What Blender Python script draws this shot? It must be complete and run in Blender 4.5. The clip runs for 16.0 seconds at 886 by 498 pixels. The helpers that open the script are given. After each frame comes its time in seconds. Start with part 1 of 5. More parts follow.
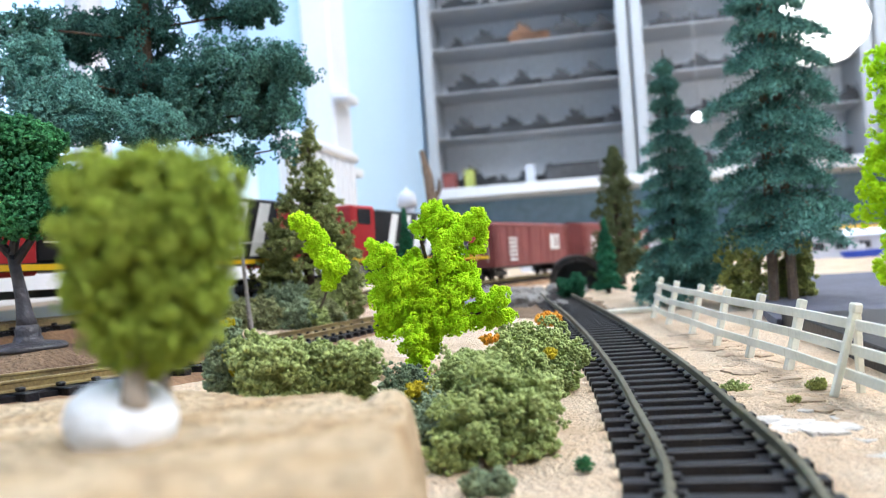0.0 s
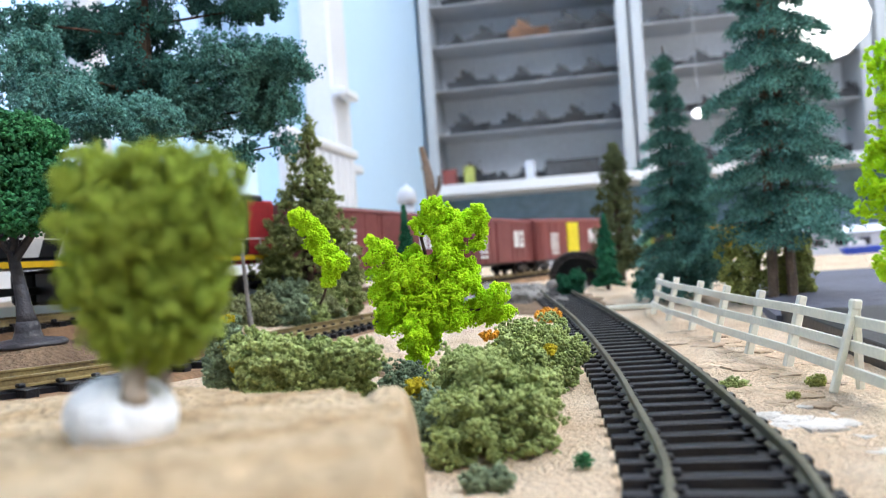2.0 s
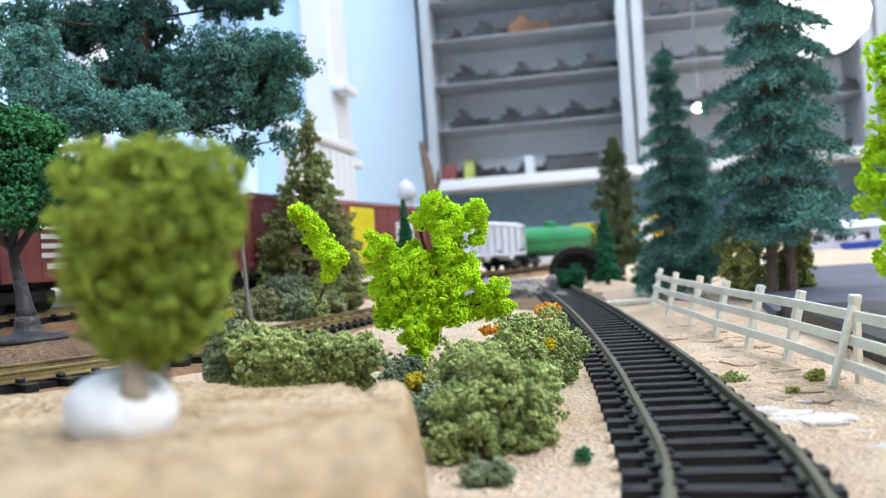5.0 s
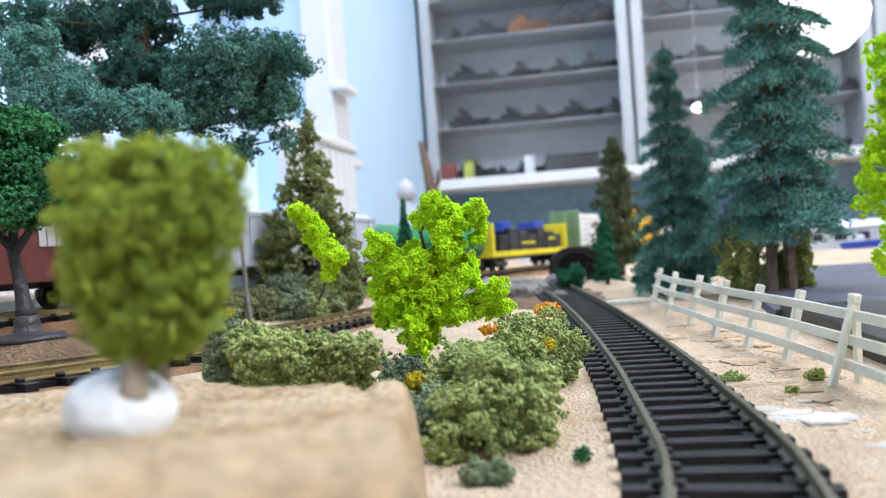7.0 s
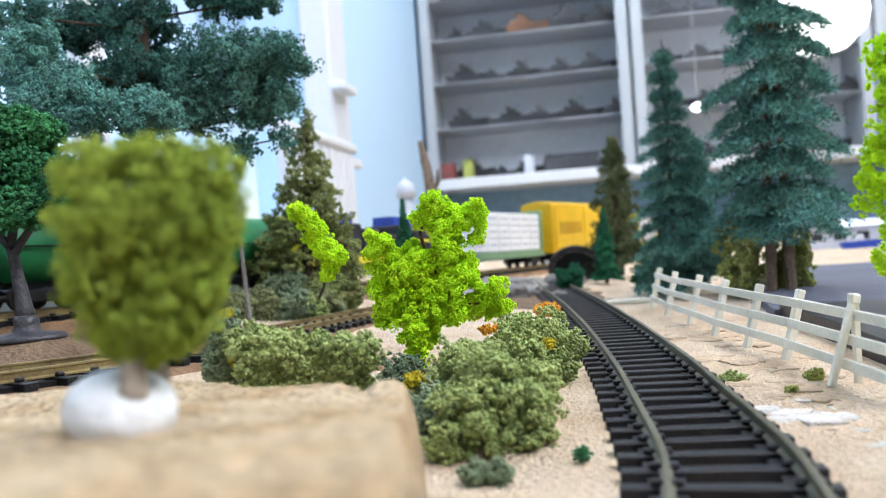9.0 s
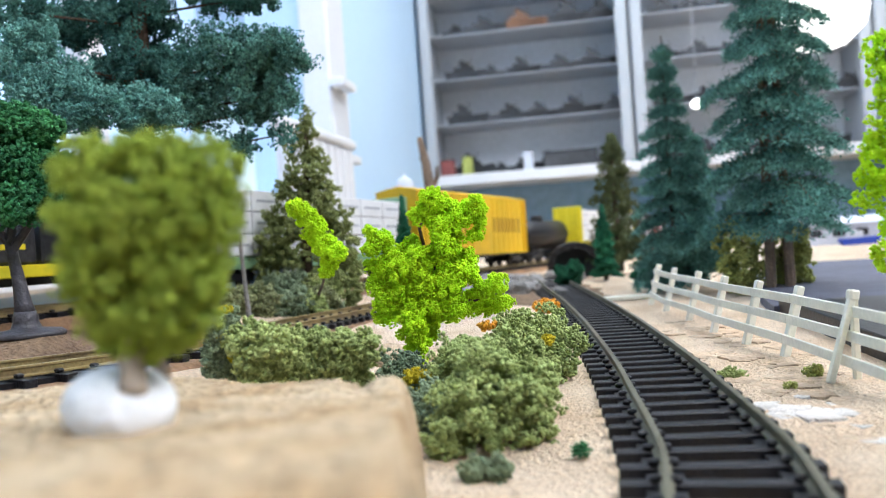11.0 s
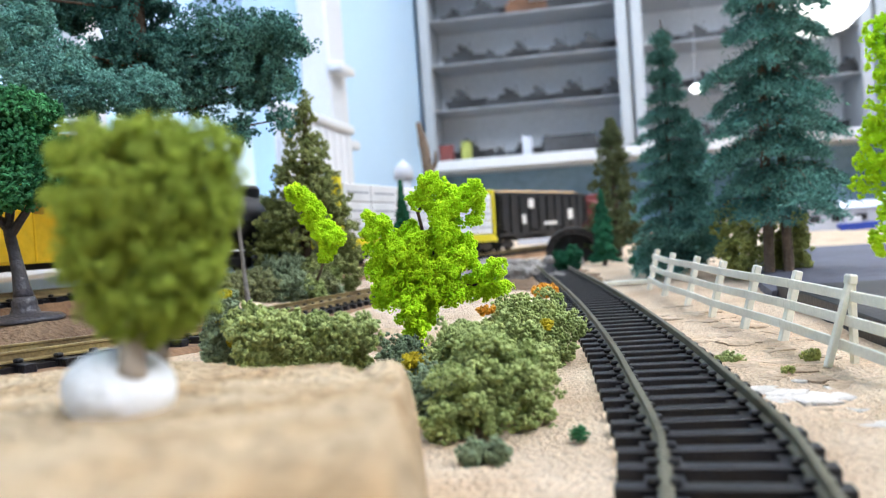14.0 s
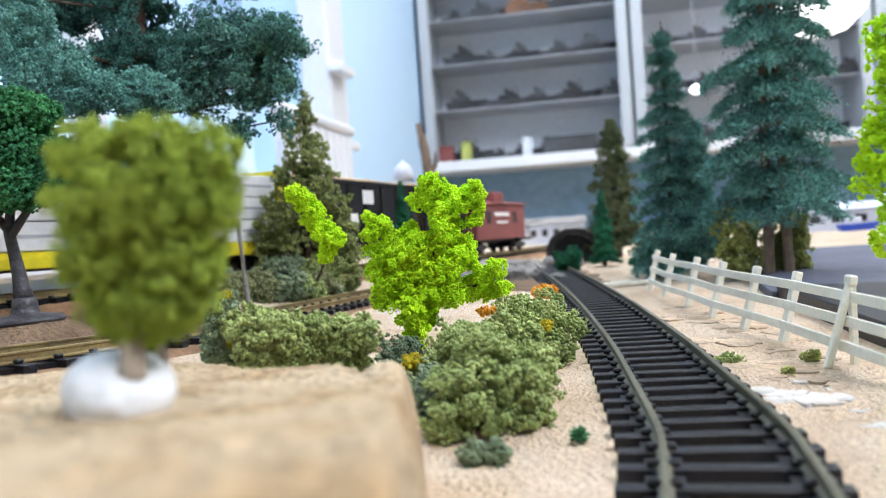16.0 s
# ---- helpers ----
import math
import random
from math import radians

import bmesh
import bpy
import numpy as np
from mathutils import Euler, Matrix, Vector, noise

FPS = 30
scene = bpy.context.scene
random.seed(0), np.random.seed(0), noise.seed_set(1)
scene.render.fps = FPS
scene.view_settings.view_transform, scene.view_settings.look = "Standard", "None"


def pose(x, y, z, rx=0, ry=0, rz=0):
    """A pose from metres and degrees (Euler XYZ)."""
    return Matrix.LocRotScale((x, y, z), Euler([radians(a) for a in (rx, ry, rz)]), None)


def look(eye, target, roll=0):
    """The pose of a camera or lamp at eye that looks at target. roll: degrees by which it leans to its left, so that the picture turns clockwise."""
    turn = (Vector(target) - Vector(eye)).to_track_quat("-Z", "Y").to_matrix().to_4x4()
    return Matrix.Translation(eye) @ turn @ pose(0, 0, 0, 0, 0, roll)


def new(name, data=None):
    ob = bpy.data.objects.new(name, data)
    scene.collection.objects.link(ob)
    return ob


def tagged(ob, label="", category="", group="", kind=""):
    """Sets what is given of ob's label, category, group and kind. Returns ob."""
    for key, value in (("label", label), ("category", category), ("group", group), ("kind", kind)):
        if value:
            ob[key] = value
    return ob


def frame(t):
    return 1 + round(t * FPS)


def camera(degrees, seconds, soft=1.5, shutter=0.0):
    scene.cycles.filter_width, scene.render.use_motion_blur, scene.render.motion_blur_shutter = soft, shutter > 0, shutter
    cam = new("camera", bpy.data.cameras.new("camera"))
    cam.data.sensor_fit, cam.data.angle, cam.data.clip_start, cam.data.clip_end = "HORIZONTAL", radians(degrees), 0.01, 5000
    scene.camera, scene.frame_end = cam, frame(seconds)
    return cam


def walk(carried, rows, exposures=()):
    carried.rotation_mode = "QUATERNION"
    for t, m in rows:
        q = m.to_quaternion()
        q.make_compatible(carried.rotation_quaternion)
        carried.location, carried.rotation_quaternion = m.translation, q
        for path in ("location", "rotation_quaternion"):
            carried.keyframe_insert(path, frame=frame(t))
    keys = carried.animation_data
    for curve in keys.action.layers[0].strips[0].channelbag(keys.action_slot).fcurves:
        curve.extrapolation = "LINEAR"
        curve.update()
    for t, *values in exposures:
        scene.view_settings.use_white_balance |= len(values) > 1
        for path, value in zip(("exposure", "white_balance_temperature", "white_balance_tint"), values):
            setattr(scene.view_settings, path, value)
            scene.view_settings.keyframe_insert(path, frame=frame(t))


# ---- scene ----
# Model railway in HO scale: all sizes below are in millimetres, turned into metres by MM.
MM = 0.001

cam = camera(56, 16.0, soft=1.1)
cam.data.dof.use_dof = True
cam.data.dof.focus_distance = 0.21
cam.data.dof.aperture_fstop = 23.5


def cam_pose(drop, side=0.0):
    """drop: how far the view has sunk, in thousandths of a radian."""
    return (Matrix.Translation((0, 0, (36 - 0.007 * drop) * MM))
            @ pose(0, 0, 0, 90 + 0.15 - math.degrees(drop / 1000), 0, side)
            @ pose(0, 0, 0, 0, 0, -4.0))


CAM = [(0, 0.0), (0.5, 1.0), (1, 2.0), (1.5, 3.1), (2, 4.2), (2.5, 5.2), (3, 6.2), (3.5, 7.2), (4, 8.9), (5.2, 10.3), (6.5, 11.4), (7, 10.7), (7.5, 8.3), (8, 7.3), (8.5, 9.3), (9, 11.1), (10.2, 13.8), (11.5, 17.2), (12, 19.7), (12.5, 21.8), (13, 26.4), (13.5, 29.4), (14, 33.1), (14.5, 34.5), (15, 33.5), (15.5, 33.1), (16, 32.1)]
walk(cam, [(t, cam_pose(d, -0.1 * min(1, max(0, (t - 6) / 6)))) for t, d in CAM],
     exposures=[(0, 0.69, 6250, 12), (0.7, 0.60, 6250, 12), (1.5, 0.55, 6250, 12), (9, 0.55, 6250, 12), (12, 0.58, 6250, 12), (16, 0.58, 6250, 12)])

# ---- light ----
world = bpy.data.worlds.new("room_world")
scene.world = world
world.use_nodes = True
wn = world.node_tree.nodes
sky = wn.new("ShaderNodeTexSky")
sky.sky_type = "NISHITA"
sky.sun_disc = False
sky.sun_elevation = radians(40)
sky.sun_rotation = radians(200)
wn["Background"].inputs["Strength"].default_value = 0.12
world.node_tree.links.new(sky.outputs[0], wn["Background"].inputs["Color"])


def area(name, loc, target, sx, sy, watts, color):
    la = bpy.data.lights.new(name, "AREA")
    la.shape, la.size, la.size_y, la.energy, la.color = "RECTANGLE", sx, sy, watts, color
    ob = new(name, la)
    ob.matrix_world = look(loc, target)
    return ob


# ceiling fluorescent tubes over the layout, and daylight in the window opening
area("ceiling_tube_light", (0.85, -0.25, 1.20), (0.25, 0.25, 0), 1.3, 0.4, 19, (0.86, 0.91, 1.0))
area("ceiling_tube_light", (0.35, 0.95, 1.20), (0.4, 1.45, 0.2), 1.6, 0.3, 16, (0.80, 0.90, 1.0))
area("window_daylight", (-1.55, 0.7, 0.75), (0.1, 0.9, 0.25), 0.9, 1.0, 17, (0.74, 0.87, 1.0))


# ---- materials ----
def material(name, color, rough=0.8, metal=0.0, var=0.12, scale=300.0, bump=0.15, island=0.0, color2=None,
             rand=0.0, fine=None, spec=0.4, crack=0.0):
    """A procedural surface: two scales of mottling, grain relief and, for loose pieces, one tint a piece."""
    m = bpy.data.materials.new(name)
    m.use_nodes = True
    nt = m.node_tree
    n, ln = nt.nodes, nt.links
    b = n["Principled BSDF"]
    b.inputs["Roughness"].default_value = rough
    b.inputs["Metallic"].default_value = metal
    b.inputs["Specular IOR Level"].default_value = spec
    co = n.new("ShaderNodeTexCoord")
    big, small = n.new("ShaderNodeTexNoise"), n.new("ShaderNodeTexNoise")
    big.inputs["Scale"].default_value = scale * 0.22
    big.inputs["Detail"].default_value = 4
    small.inputs["Scale"].default_value = fine or scale * 2.2
    small.inputs["Detail"].default_value = 3
    for t in (big, small):
        ln.new(co.outputs["Object"], t.inputs["Vector"])
    c2 = color2 or tuple(max(0, c * (1 - 2.2 * var)) for c in color)
    mix = n.new("ShaderNodeMix")
    mix.data_type = "RGBA"
    mix.inputs["A"].default_value = (*color, 1)
    mix.inputs["B"].default_value = (*c2, 1)
    ramp = n.new("ShaderNodeMapRange")
    ramp.inputs["From Min"].default_value, ramp.inputs["From Max"].default_value = 0.38, 0.66
    ln.new(big.outputs["Fac"], ramp.inputs["Value"])
    ln.new(ramp.outputs["Result"], mix.inputs["Factor"])
    hsv = n.new("ShaderNodeHueSaturation")
    val = n.new("ShaderNodeMapRange")
    val.inputs["From Min"].default_value, val.inputs["From Max"].default_value = 0.3, 0.7
    val.inputs["To Min"].default_value, val.inputs["To Max"].default_value = 1 - var, 1 + var
    ln.new(small.outputs["Fac"], val.inputs["Value"])
    ln.new(mix.outputs["Result"], hsv.inputs["Color"])
    value = val.outputs["Result"]
    for amount, kind, out in ((island, "ShaderNodeNewGeometry", "Random Per Island"), (rand, "ShaderNodeObjectInfo", "Random")):
        if amount:
            g = n.new(kind)
            r = n.new("ShaderNodeMapRange")
            r.inputs["To Min"].default_value, r.inputs["To Max"].default_value = 1 - amount, 1 + amount
            ln.new(g.outputs[out], r.inputs["Value"])
            mu = n.new("ShaderNodeMath")
            mu.operation = "MULTIPLY"
            ln.new(value, mu.inputs[0])
            ln.new(r.outputs["Result"], mu.inputs[1])
            value = mu.outputs[0]
    ln.new(value, hsv.inputs["Value"])
    ln.new(hsv.outputs["Color"], b.inputs["Base Color"])
    if bump:
        bp = n.new("ShaderNodeBump")
        bp.inputs["Strength"].default_value = bump
        bp.inputs["Distance"].default_value = 0.6 / scale
        ln.new(small.outputs["Fac"], bp.inputs["Height"])
        ln.new(bp.outputs["Normal"], b.inputs["Normal"])
    if crack:
        vo = n.new("ShaderNodeTexVoronoi")
        vo.feature = "DISTANCE_TO_EDGE"
        vo.inputs["Scale"].default_value = crack
        wob = n.new("ShaderNodeVectorMath")
        wob.operation = "MULTIPLY_ADD"
        wob.inputs[1].default_value = (0.004, 0.004, 0.004)
        ln.new(big.outputs["Color"], wob.inputs[0])
        ln.new(co.outputs["Object"], wob.inputs[2])
        ln.new(wob.outputs["Vector"], vo.inputs["Vector"])
        cr = n.new("ShaderNodeMapRange")
        cr.inputs["From Max"].default_value = 0.10
        ln.new(vo.outputs["Distance"], cr.inputs["Value"])
        b2 = n.new("ShaderNodeBump")
        b2.inputs["Strength"].default_value = 0.45
        b2.inputs["Distance"].default_value = 0.0009
        ln.new(cr.outputs["Result"], b2.inputs["Height"])
        ln.new(bp.outputs["Normal"], b2.inputs["Normal"])
        ln.new(b2.outputs["Normal"], b.inputs["Normal"])
    return m


def glow(name, color, strength):
    m = bpy.data.materials.new(name)
    m.use_nodes = True
    b = m.node_tree.nodes["Principled BSDF"]
    b.inputs["Base Color"].default_value = (*color, 1)
    b.inputs["Emission Color"].default_value = (*color, 1)
    b.inputs["Emission Strength"].default_value = strength
    return m


def leafy(name, color, color2, island=0.35, rough=0.85):
    return material(name, color, rough, 0, 0.18, 250, 0.0, island, color2, spec=0.2)


M_SAND = material("tan_plaster", (0.85, 0.68, 0.495), 0.9, 0, 0.15, 160, 0.8, color2=(0.71, 0.52, 0.335), fine=1100, crack=760)
M_ROCK = material("carved_foam_rock", (0.585, 0.455, 0.29), 0.85, 0, 0.24, 230, 1.0, color2=(0.42, 0.275, 0.135), fine=520)
M_CHIP = material("cracked_plaster_chip", (0.66, 0.49, 0.33), 0.9, 0, 0.16, 260, 0.6, rand=0.10)
M_CHIPW = material("white_plaster_chip", (0.74, 0.68, 0.61), 0.9, 0, 0.12, 260, 0.5, rand=0.06)
M_GREY = material("grey_rock", (0.30, 0.28, 0.26), 0.9, 0, 0.2, 200, 0.5)
M_TIE = material("black_plastic_tie", (0.010, 0.010, 0.014), 0.38, 0, 0.25, 700, 0.3, rand=0.35, spec=0.45)
M_RAIL = material("weathered_nickel_rail", (0.17, 0.16, 0.11), 0.45, 0.35, 0.2, 500, 0.2, color2=(0.11, 0.10, 0.065))
M_RAILB = material("brass_rail", (0.34, 0.26, 0.11), 0.5, 0.4, 0.2, 500, 0.2, color2=(0.20, 0.14, 0.07))
M_BED = material("cork_roadbed", (0.33, 0.19, 0.10), 0.9, 0, 0.2, 260, 0.4)
# brown ground, with the shade lying on it put into the colour
M_EARTH_SHADED = material("shaded_brown_earth", (0.27, 0.18, 0.11), 0.95, 0, 0.25, 220, 0.8, color2=(0.16, 0.10, 0.06), fine=700)
M_WHITEP = material("cream_white_plastic", (0.84, 0.81, 0.68), 0.45, 0, 0.06, 400, 0.1)
M_GLUE = material("white_plaster_base", (0.86, 0.86, 0.85), 0.5, 0, 0.035, 260, 0.4)
M_SAGE = leafy("sage_lichen", (0.43, 0.50, 0.185), (0.27, 0.34, 0.115), 0.25)
M_SAGE2 = leafy("grey_sage_lichen", (0.28, 0.35, 0.21), (0.16, 0.22, 0.13), 0.25)
M_OLIVE = leafy("olive_foam", (0.44, 0.555, 0.085), (0.31, 0.43, 0.06))
M_NEON = leafy("lime_foam", (0.68, 1.0, 0.02), (0.60, 0.98, 0.016), 0.06)


def translucent(m, color, share):
    """Thin foam lets some light through."""
    nt = m.node_tree
    tr, mx = nt.nodes.new("ShaderNodeBsdfTranslucent"), nt.nodes.new("ShaderNodeMixShader")
    tr.inputs["Color"].default_value = (*color, 1)
    mx.inputs["Fac"].default_value = share
    nt.links.new(nt.nodes["Principled BSDF"].outputs[0], mx.inputs[1])
    nt.links.new(tr.outputs[0], mx.inputs[2])
    nt.links.new(mx.outputs[0], nt.nodes["Material Output"].inputs["Surface"])


translucent(M_NEON, (0.80, 1.0, 0.04), 0.14)
translucent(M_OLIVE, (0.45, 0.58, 0.09), 0.14)
M_YELLOW = leafy("yellow_foam", (0.55, 0.45, 0.02), (0.4, 0.32, 0.02))
M_ORANGE = leafy("orange_foam", (0.80, 0.38, 0.04), (0.66, 0.28, 0.03))
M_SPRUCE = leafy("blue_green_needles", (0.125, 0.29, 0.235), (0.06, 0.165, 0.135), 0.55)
# the same needles with shade, then with light, put into the colour
M_SPRUCE_SHADED = leafy("shaded_blue_green_needles", (0.075, 0.19, 0.155), (0.04, 0.115, 0.095), 0.5)
M_SPRUCE_LIT = leafy("lit_blue_green_needles", (0.175, 0.385, 0.325), (0.10, 0.25, 0.21), 0.4)
M_GREEN = leafy("mid_green_foam", (0.06, 0.24, 0.085), (0.03, 0.13, 0.06), 0.45)
M_DKGREEN = leafy("dark_green_bristle", (0.024, 0.14, 0.066), (0.013, 0.08, 0.042), 0.4)
M_BROWNG = leafy("brown_green_foam", (0.29, 0.31, 0.15), (0.18, 0.20, 0.09), 0.4)
M_OLIVES = leafy("olive_spruce_foam", (0.42, 0.45, 0.13), (0.27, 0.30, 0.08), 0.4)
M_BARK = material("brown_bark", (0.12, 0.075, 0.05), 0.85, 0, 0.25, 400, 0.6)
M_BARKL = material("pale_brown_bark", (0.24, 0.17, 0.12), 0.85, 0, 0.25, 400, 0.6)
M_STEM = material("pale_stem", (0.50, 0.42, 0.33), 0.8, 0, 0.15, 300, 0.4)
M_PLTRUNK = material("grey_plastic_trunk", (0.085, 0.08, 0.09), 0.35, 0, 0.2, 300, 0.3)
M_BLACKP = material("black_paint", (0.012, 0.012, 0.014), 0.45, 0, 0.2, 300, 0.1)
M_WHEEL = material("dark_wheel_metal", (0.05, 0.045, 0.04), 0.5, 0.6, 0.2, 300, 0.1)
M_BOXRED = material("boxcar_red_paint", (0.25, 0.072, 0.066), 0.55, 0, 0.1, 120, 0.1)
M_BRIGHTRED = material("bright_red_paint", (0.42, 0.018, 0.022), 0.5, 0, 0.08, 120, 0.05)
M_LETTER = material("white_lettering", (0.80, 0.79, 0.77), 0.6, 0, 0.04, 200, 0.0)
M_YELLOWP = material("yellow_paint", (0.80, 0.50, 0.010), 0.5, 0, 0.08, 120, 0.08)
M_YELLOWD = material("lemon_yellow_paint", (0.80, 0.68, 0.02), 0.5, 0, 0.08, 120, 0.08)
M_LIGHTGREY = material("pale_grey_paint", (0.60, 0.63, 0.70), 0.5, 0, 0.06, 120, 0.05)
M_GREENP = material("green_paint", (0.02, 0.24, 0.08), 0.5, 0, 0.1, 120, 0.05)
M_LTGREEN = material("pale_green_paint", (0.20, 0.34, 0.18), 0.5, 0, 0.1, 120, 0.05)
M_WRAP = material("white_lumber_wrap", (0.80, 0.80, 0.80), 0.45, 0, 0.05, 150, 0.1)
M_WRAPLINE = material("grey_wrap_seam", (0.42, 0.43, 0.47), 0.6, 0, 0.1, 150, 0.0)
M_LOAD = material("tan_grain_load", (0.52, 0.34, 0.17), 0.9, 0, 0.15, 500, 0.6)
M_DARKLOAD = material("dark_machine_load", (0.04, 0.04, 0.045), 0.6, 0, 0.3, 300, 0.2)
M_BLUEP = material("blue_paint", (0.03, 0.07, 0.40), 0.5, 0, 0.1, 120, 0.05)
M_WALL = material("pale_blue_wall_paint", (0.50, 0.68, 0.86), 0.8, 0, 0.03, 8, 0.05, fine=200)
M_SKYB = material("blue_backdrop_board", (0.17, 0.32, 0.48), 0.8, 0, 0.12, 6, 0.05, color2=(0.28, 0.42, 0.56), fine=60)
M_WHITE = material("white_gloss_paint", (0.70, 0.71, 0.73), 0.4, 0, 0.03, 10, 0.05, fine=200)
M_CEIL = material("white_ceiling_paint", (0.80, 0.80, 0.79), 0.9, 0, 0.02, 10, 0.05, fine=200)
M_CABIN = material("grey_cabinet_back", (0.84, 0.88, 0.93), 0.8, 0, 0.06, 10, 0.05, fine=120)
M_CABFR = material("grey_white_cabinet_frame", (0.40, 0.43, 0.46), 0.45, 0, 0.04, 12, 0.05, fine=200)
M_SHELF = material("grey_shelf", (0.40, 0.43, 0.47), 0.3, 0, 0.06, 12, 0.0)
M_MODEL = material("dark_grey_model", (0.05, 0.053, 0.058), 0.6, 0, 0.3, 60, 0.1, rand=0.5)
M_MODELB = material("brown_model", (0.22, 0.11, 0.06), 0.6, 0, 0.3, 60, 0.1)
M_ROADS = material("slate_road", (0.115, 0.12, 0.155), 0.7, 0, 0.12, 60, 0.15)
M_TABLE = material("pale_wood_edge", (0.50, 0.33, 0.17), 0.7, 0, 0.12, 60, 0.1)
M_FLOOR = material("brown_floor", (0.20, 0.15, 0.11), 0.6, 0, 0.1, 8, 0.05)
M_SPRUCEO = leafy("dull_olive_foam", (0.30, 0.34, 0.125), (0.18, 0.215, 0.07), 0.35)
M_BROWND = leafy("dark_brown_green_foam", (0.12, 0.14, 0.06), (0.06, 0.075, 0.03), 0.4)
M_DARKROCK = material("dark_brown_rock", (0.03, 0.026, 0.024), 0.9, 0, 0.3, 200, 0.6)
M_AMBER = material("dark_amber_slot", (0.34, 0.17, 0.01), 0.6, 0, 0.1, 120, 0.05)
# glow of the ceiling diffusers and of the reflections built as solids
M_LAMP_REFLECTION = glow("lamp_and_reflection_glow", (1.0, 0.98, 0.95), 3.0)


# ---- mesh helpers ----
def mesh_of(verts, faces, smooth=False):
    me = bpy.data.meshes.new("mesh")
    me.from_pydata([(v[0] * MM, v[1] * MM, v[2] * MM) for v in verts], [], faces)
    if smooth:
        me.polygons.foreach_set("use_smooth", [True] * len(me.polygons))
    me.update()
    return me


def thing(name, x, y, z, rz=0, label="", category="", group="", kind=""):
    ob = new(name)
    ob.empty_display_size = 0.01
    ob.matrix_world = pose(x * MM, y * MM, z * MM, 0, 0, rz)
    return tagged(ob, label, category, group, kind)


def part(name, geo, mat, parent=None, label="", smooth=False, kind=""):
    """geo: (verts, faces) in mm. Links one mesh object under parent."""
    ob = new(name, geo if isinstance(geo, bpy.types.Mesh) else mesh_of(*geo, smooth))
    if not ob.data.materials:
        ob.data.materials.append(mat)
    ob.parent = parent
    return tagged(ob, label, kind=kind)


def join(*geos):
    V, F = [], []
    for v, f in geos:
        k = len(V)
        V.extend(tuple(p) for p in v)
        F.extend(tuple(i + k for i in q) for q in f)
    return V, F


def moved(geo, m):
    return [tuple(m @ Vector(v)) for v in geo[0]], geo[1]


def box(x0, x1, y0, y1, z0, z1, b=0.0):
    """A box with chamfered edges of width b."""
    if b <= 0:
        v = [(x, y, z) for z in (z0, z1) for x, y in ((x0, y0), (x1, y0), (x1, y1), (x0, y1))]
        return v, [(3, 2, 1, 0), (4, 5, 6, 7), (0, 1, 5, 4), (1, 2, 6, 5), (2, 3, 7, 6), (3, 0, 4, 7)]
    bm = bmesh.new()
    bmesh.ops.create_cube(bm, size=1)
    for v in bm.verts:
        v.co = Vector(((x0 + x1) / 2 + v.co.x * (x1 - x0), (y0 + y1) / 2 + v.co.y * (y1 - y0), (z0 + z1) / 2 + v.co.z * (z1 - z0)))
    bmesh.ops.bevel(bm, geom=bm.edges[:], offset=b, segments=1, affect="EDGES")
    bm.verts.index_update()
    geo = [tuple(v.co) for v in bm.verts], [tuple(v.index for v in f.verts) for f in bm.faces]
    bm.free()
    return geo


def prism(outline, y0, y1):
    """An outline in x, z drawn out along y."""
    n = len(outline)
    v = [(x, y0, z) for x, z in outline] + [(x, y1, z) for x, z in outline]
    return v, [tuple(range(n)), tuple(range(2 * n - 1, n - 1, -1))] + [(i, i + n, (i + 1) % n + n, (i + 1) % n) for i in range(n)]


def tube(points, radii, sides=8):
    """A tapered tube along points."""
    V, F = [], []
    pts = [Vector(p) for p in points]
    for i, p in enumerate(pts):
        d = (pts[min(i + 1, len(pts) - 1)] - pts[max(i - 1, 0)]).normalized()
        a = d.orthogonal().normalized() if abs(d.z) < 0.9 else Vector((1, 0, 0))
        a = (a - d * a.dot(d)).normalized()
        c = d.cross(a)
        for k in range(sides):
            t = 2 * math.pi * k / sides
            V.append(tuple(p + (a * math.cos(t) + c * math.sin(t)) * radii[i]))
    for i in range(len(pts) - 1):
        for k in range(sides):
            k2 = (k + 1) % sides
            F.append((i * sides + k, i * sides + k2, (i + 1) * sides + k2, (i + 1) * sides + k))
    F.append(tuple(range(sides - 1, -1, -1)))
    F.append(tuple(range((len(pts) - 1) * sides, len(pts) * sides)))
    return V, F


def lathe(profile, sides=24):
    V, F = [], []
    for r, z in profile:
        V += [(r * math.cos(2 * math.pi * k / sides), r * math.sin(2 * math.pi * k / sides), z) for k in range(sides)]
    for i in range(len(profile) - 1):
        for k in range(sides):
            k2 = (k + 1) % sides
            F.append((i * sides + k, i * sides + k2, (i + 1) * sides + k2, (i + 1) * sides + k))
    F.append(tuple(range(sides - 1, -1, -1)))
    F.append(tuple(range((len(profile) - 1) * sides, len(profile) * sides)))
    return V, F


def rot_rand(rng, n):
    q = rng.normal(size=(n, 4))
    q /= np.linalg.norm(q, axis=1)[:, None]
    w, x, y, z = q.T
    return np.stack([np.stack([1 - 2 * (y * y + z * z), 2 * (x * y - z * w), 2 * (x * z + y * w)], -1),
                     np.stack([2 * (x * y + z * w), 1 - 2 * (x * x + z * z), 2 * (y * z - x * w)], -1),
                     np.stack([2 * (x * z - y * w), 2 * (y * z + x * w), 1 - 2 * (x * x + y * y)], -1)], 1)


OCT_V = np.array([(1, 0, 0), (-1, 0, 0), (0, 1, 0), (0, -1, 0), (0, 0, 1), (0, 0, -1)], float)
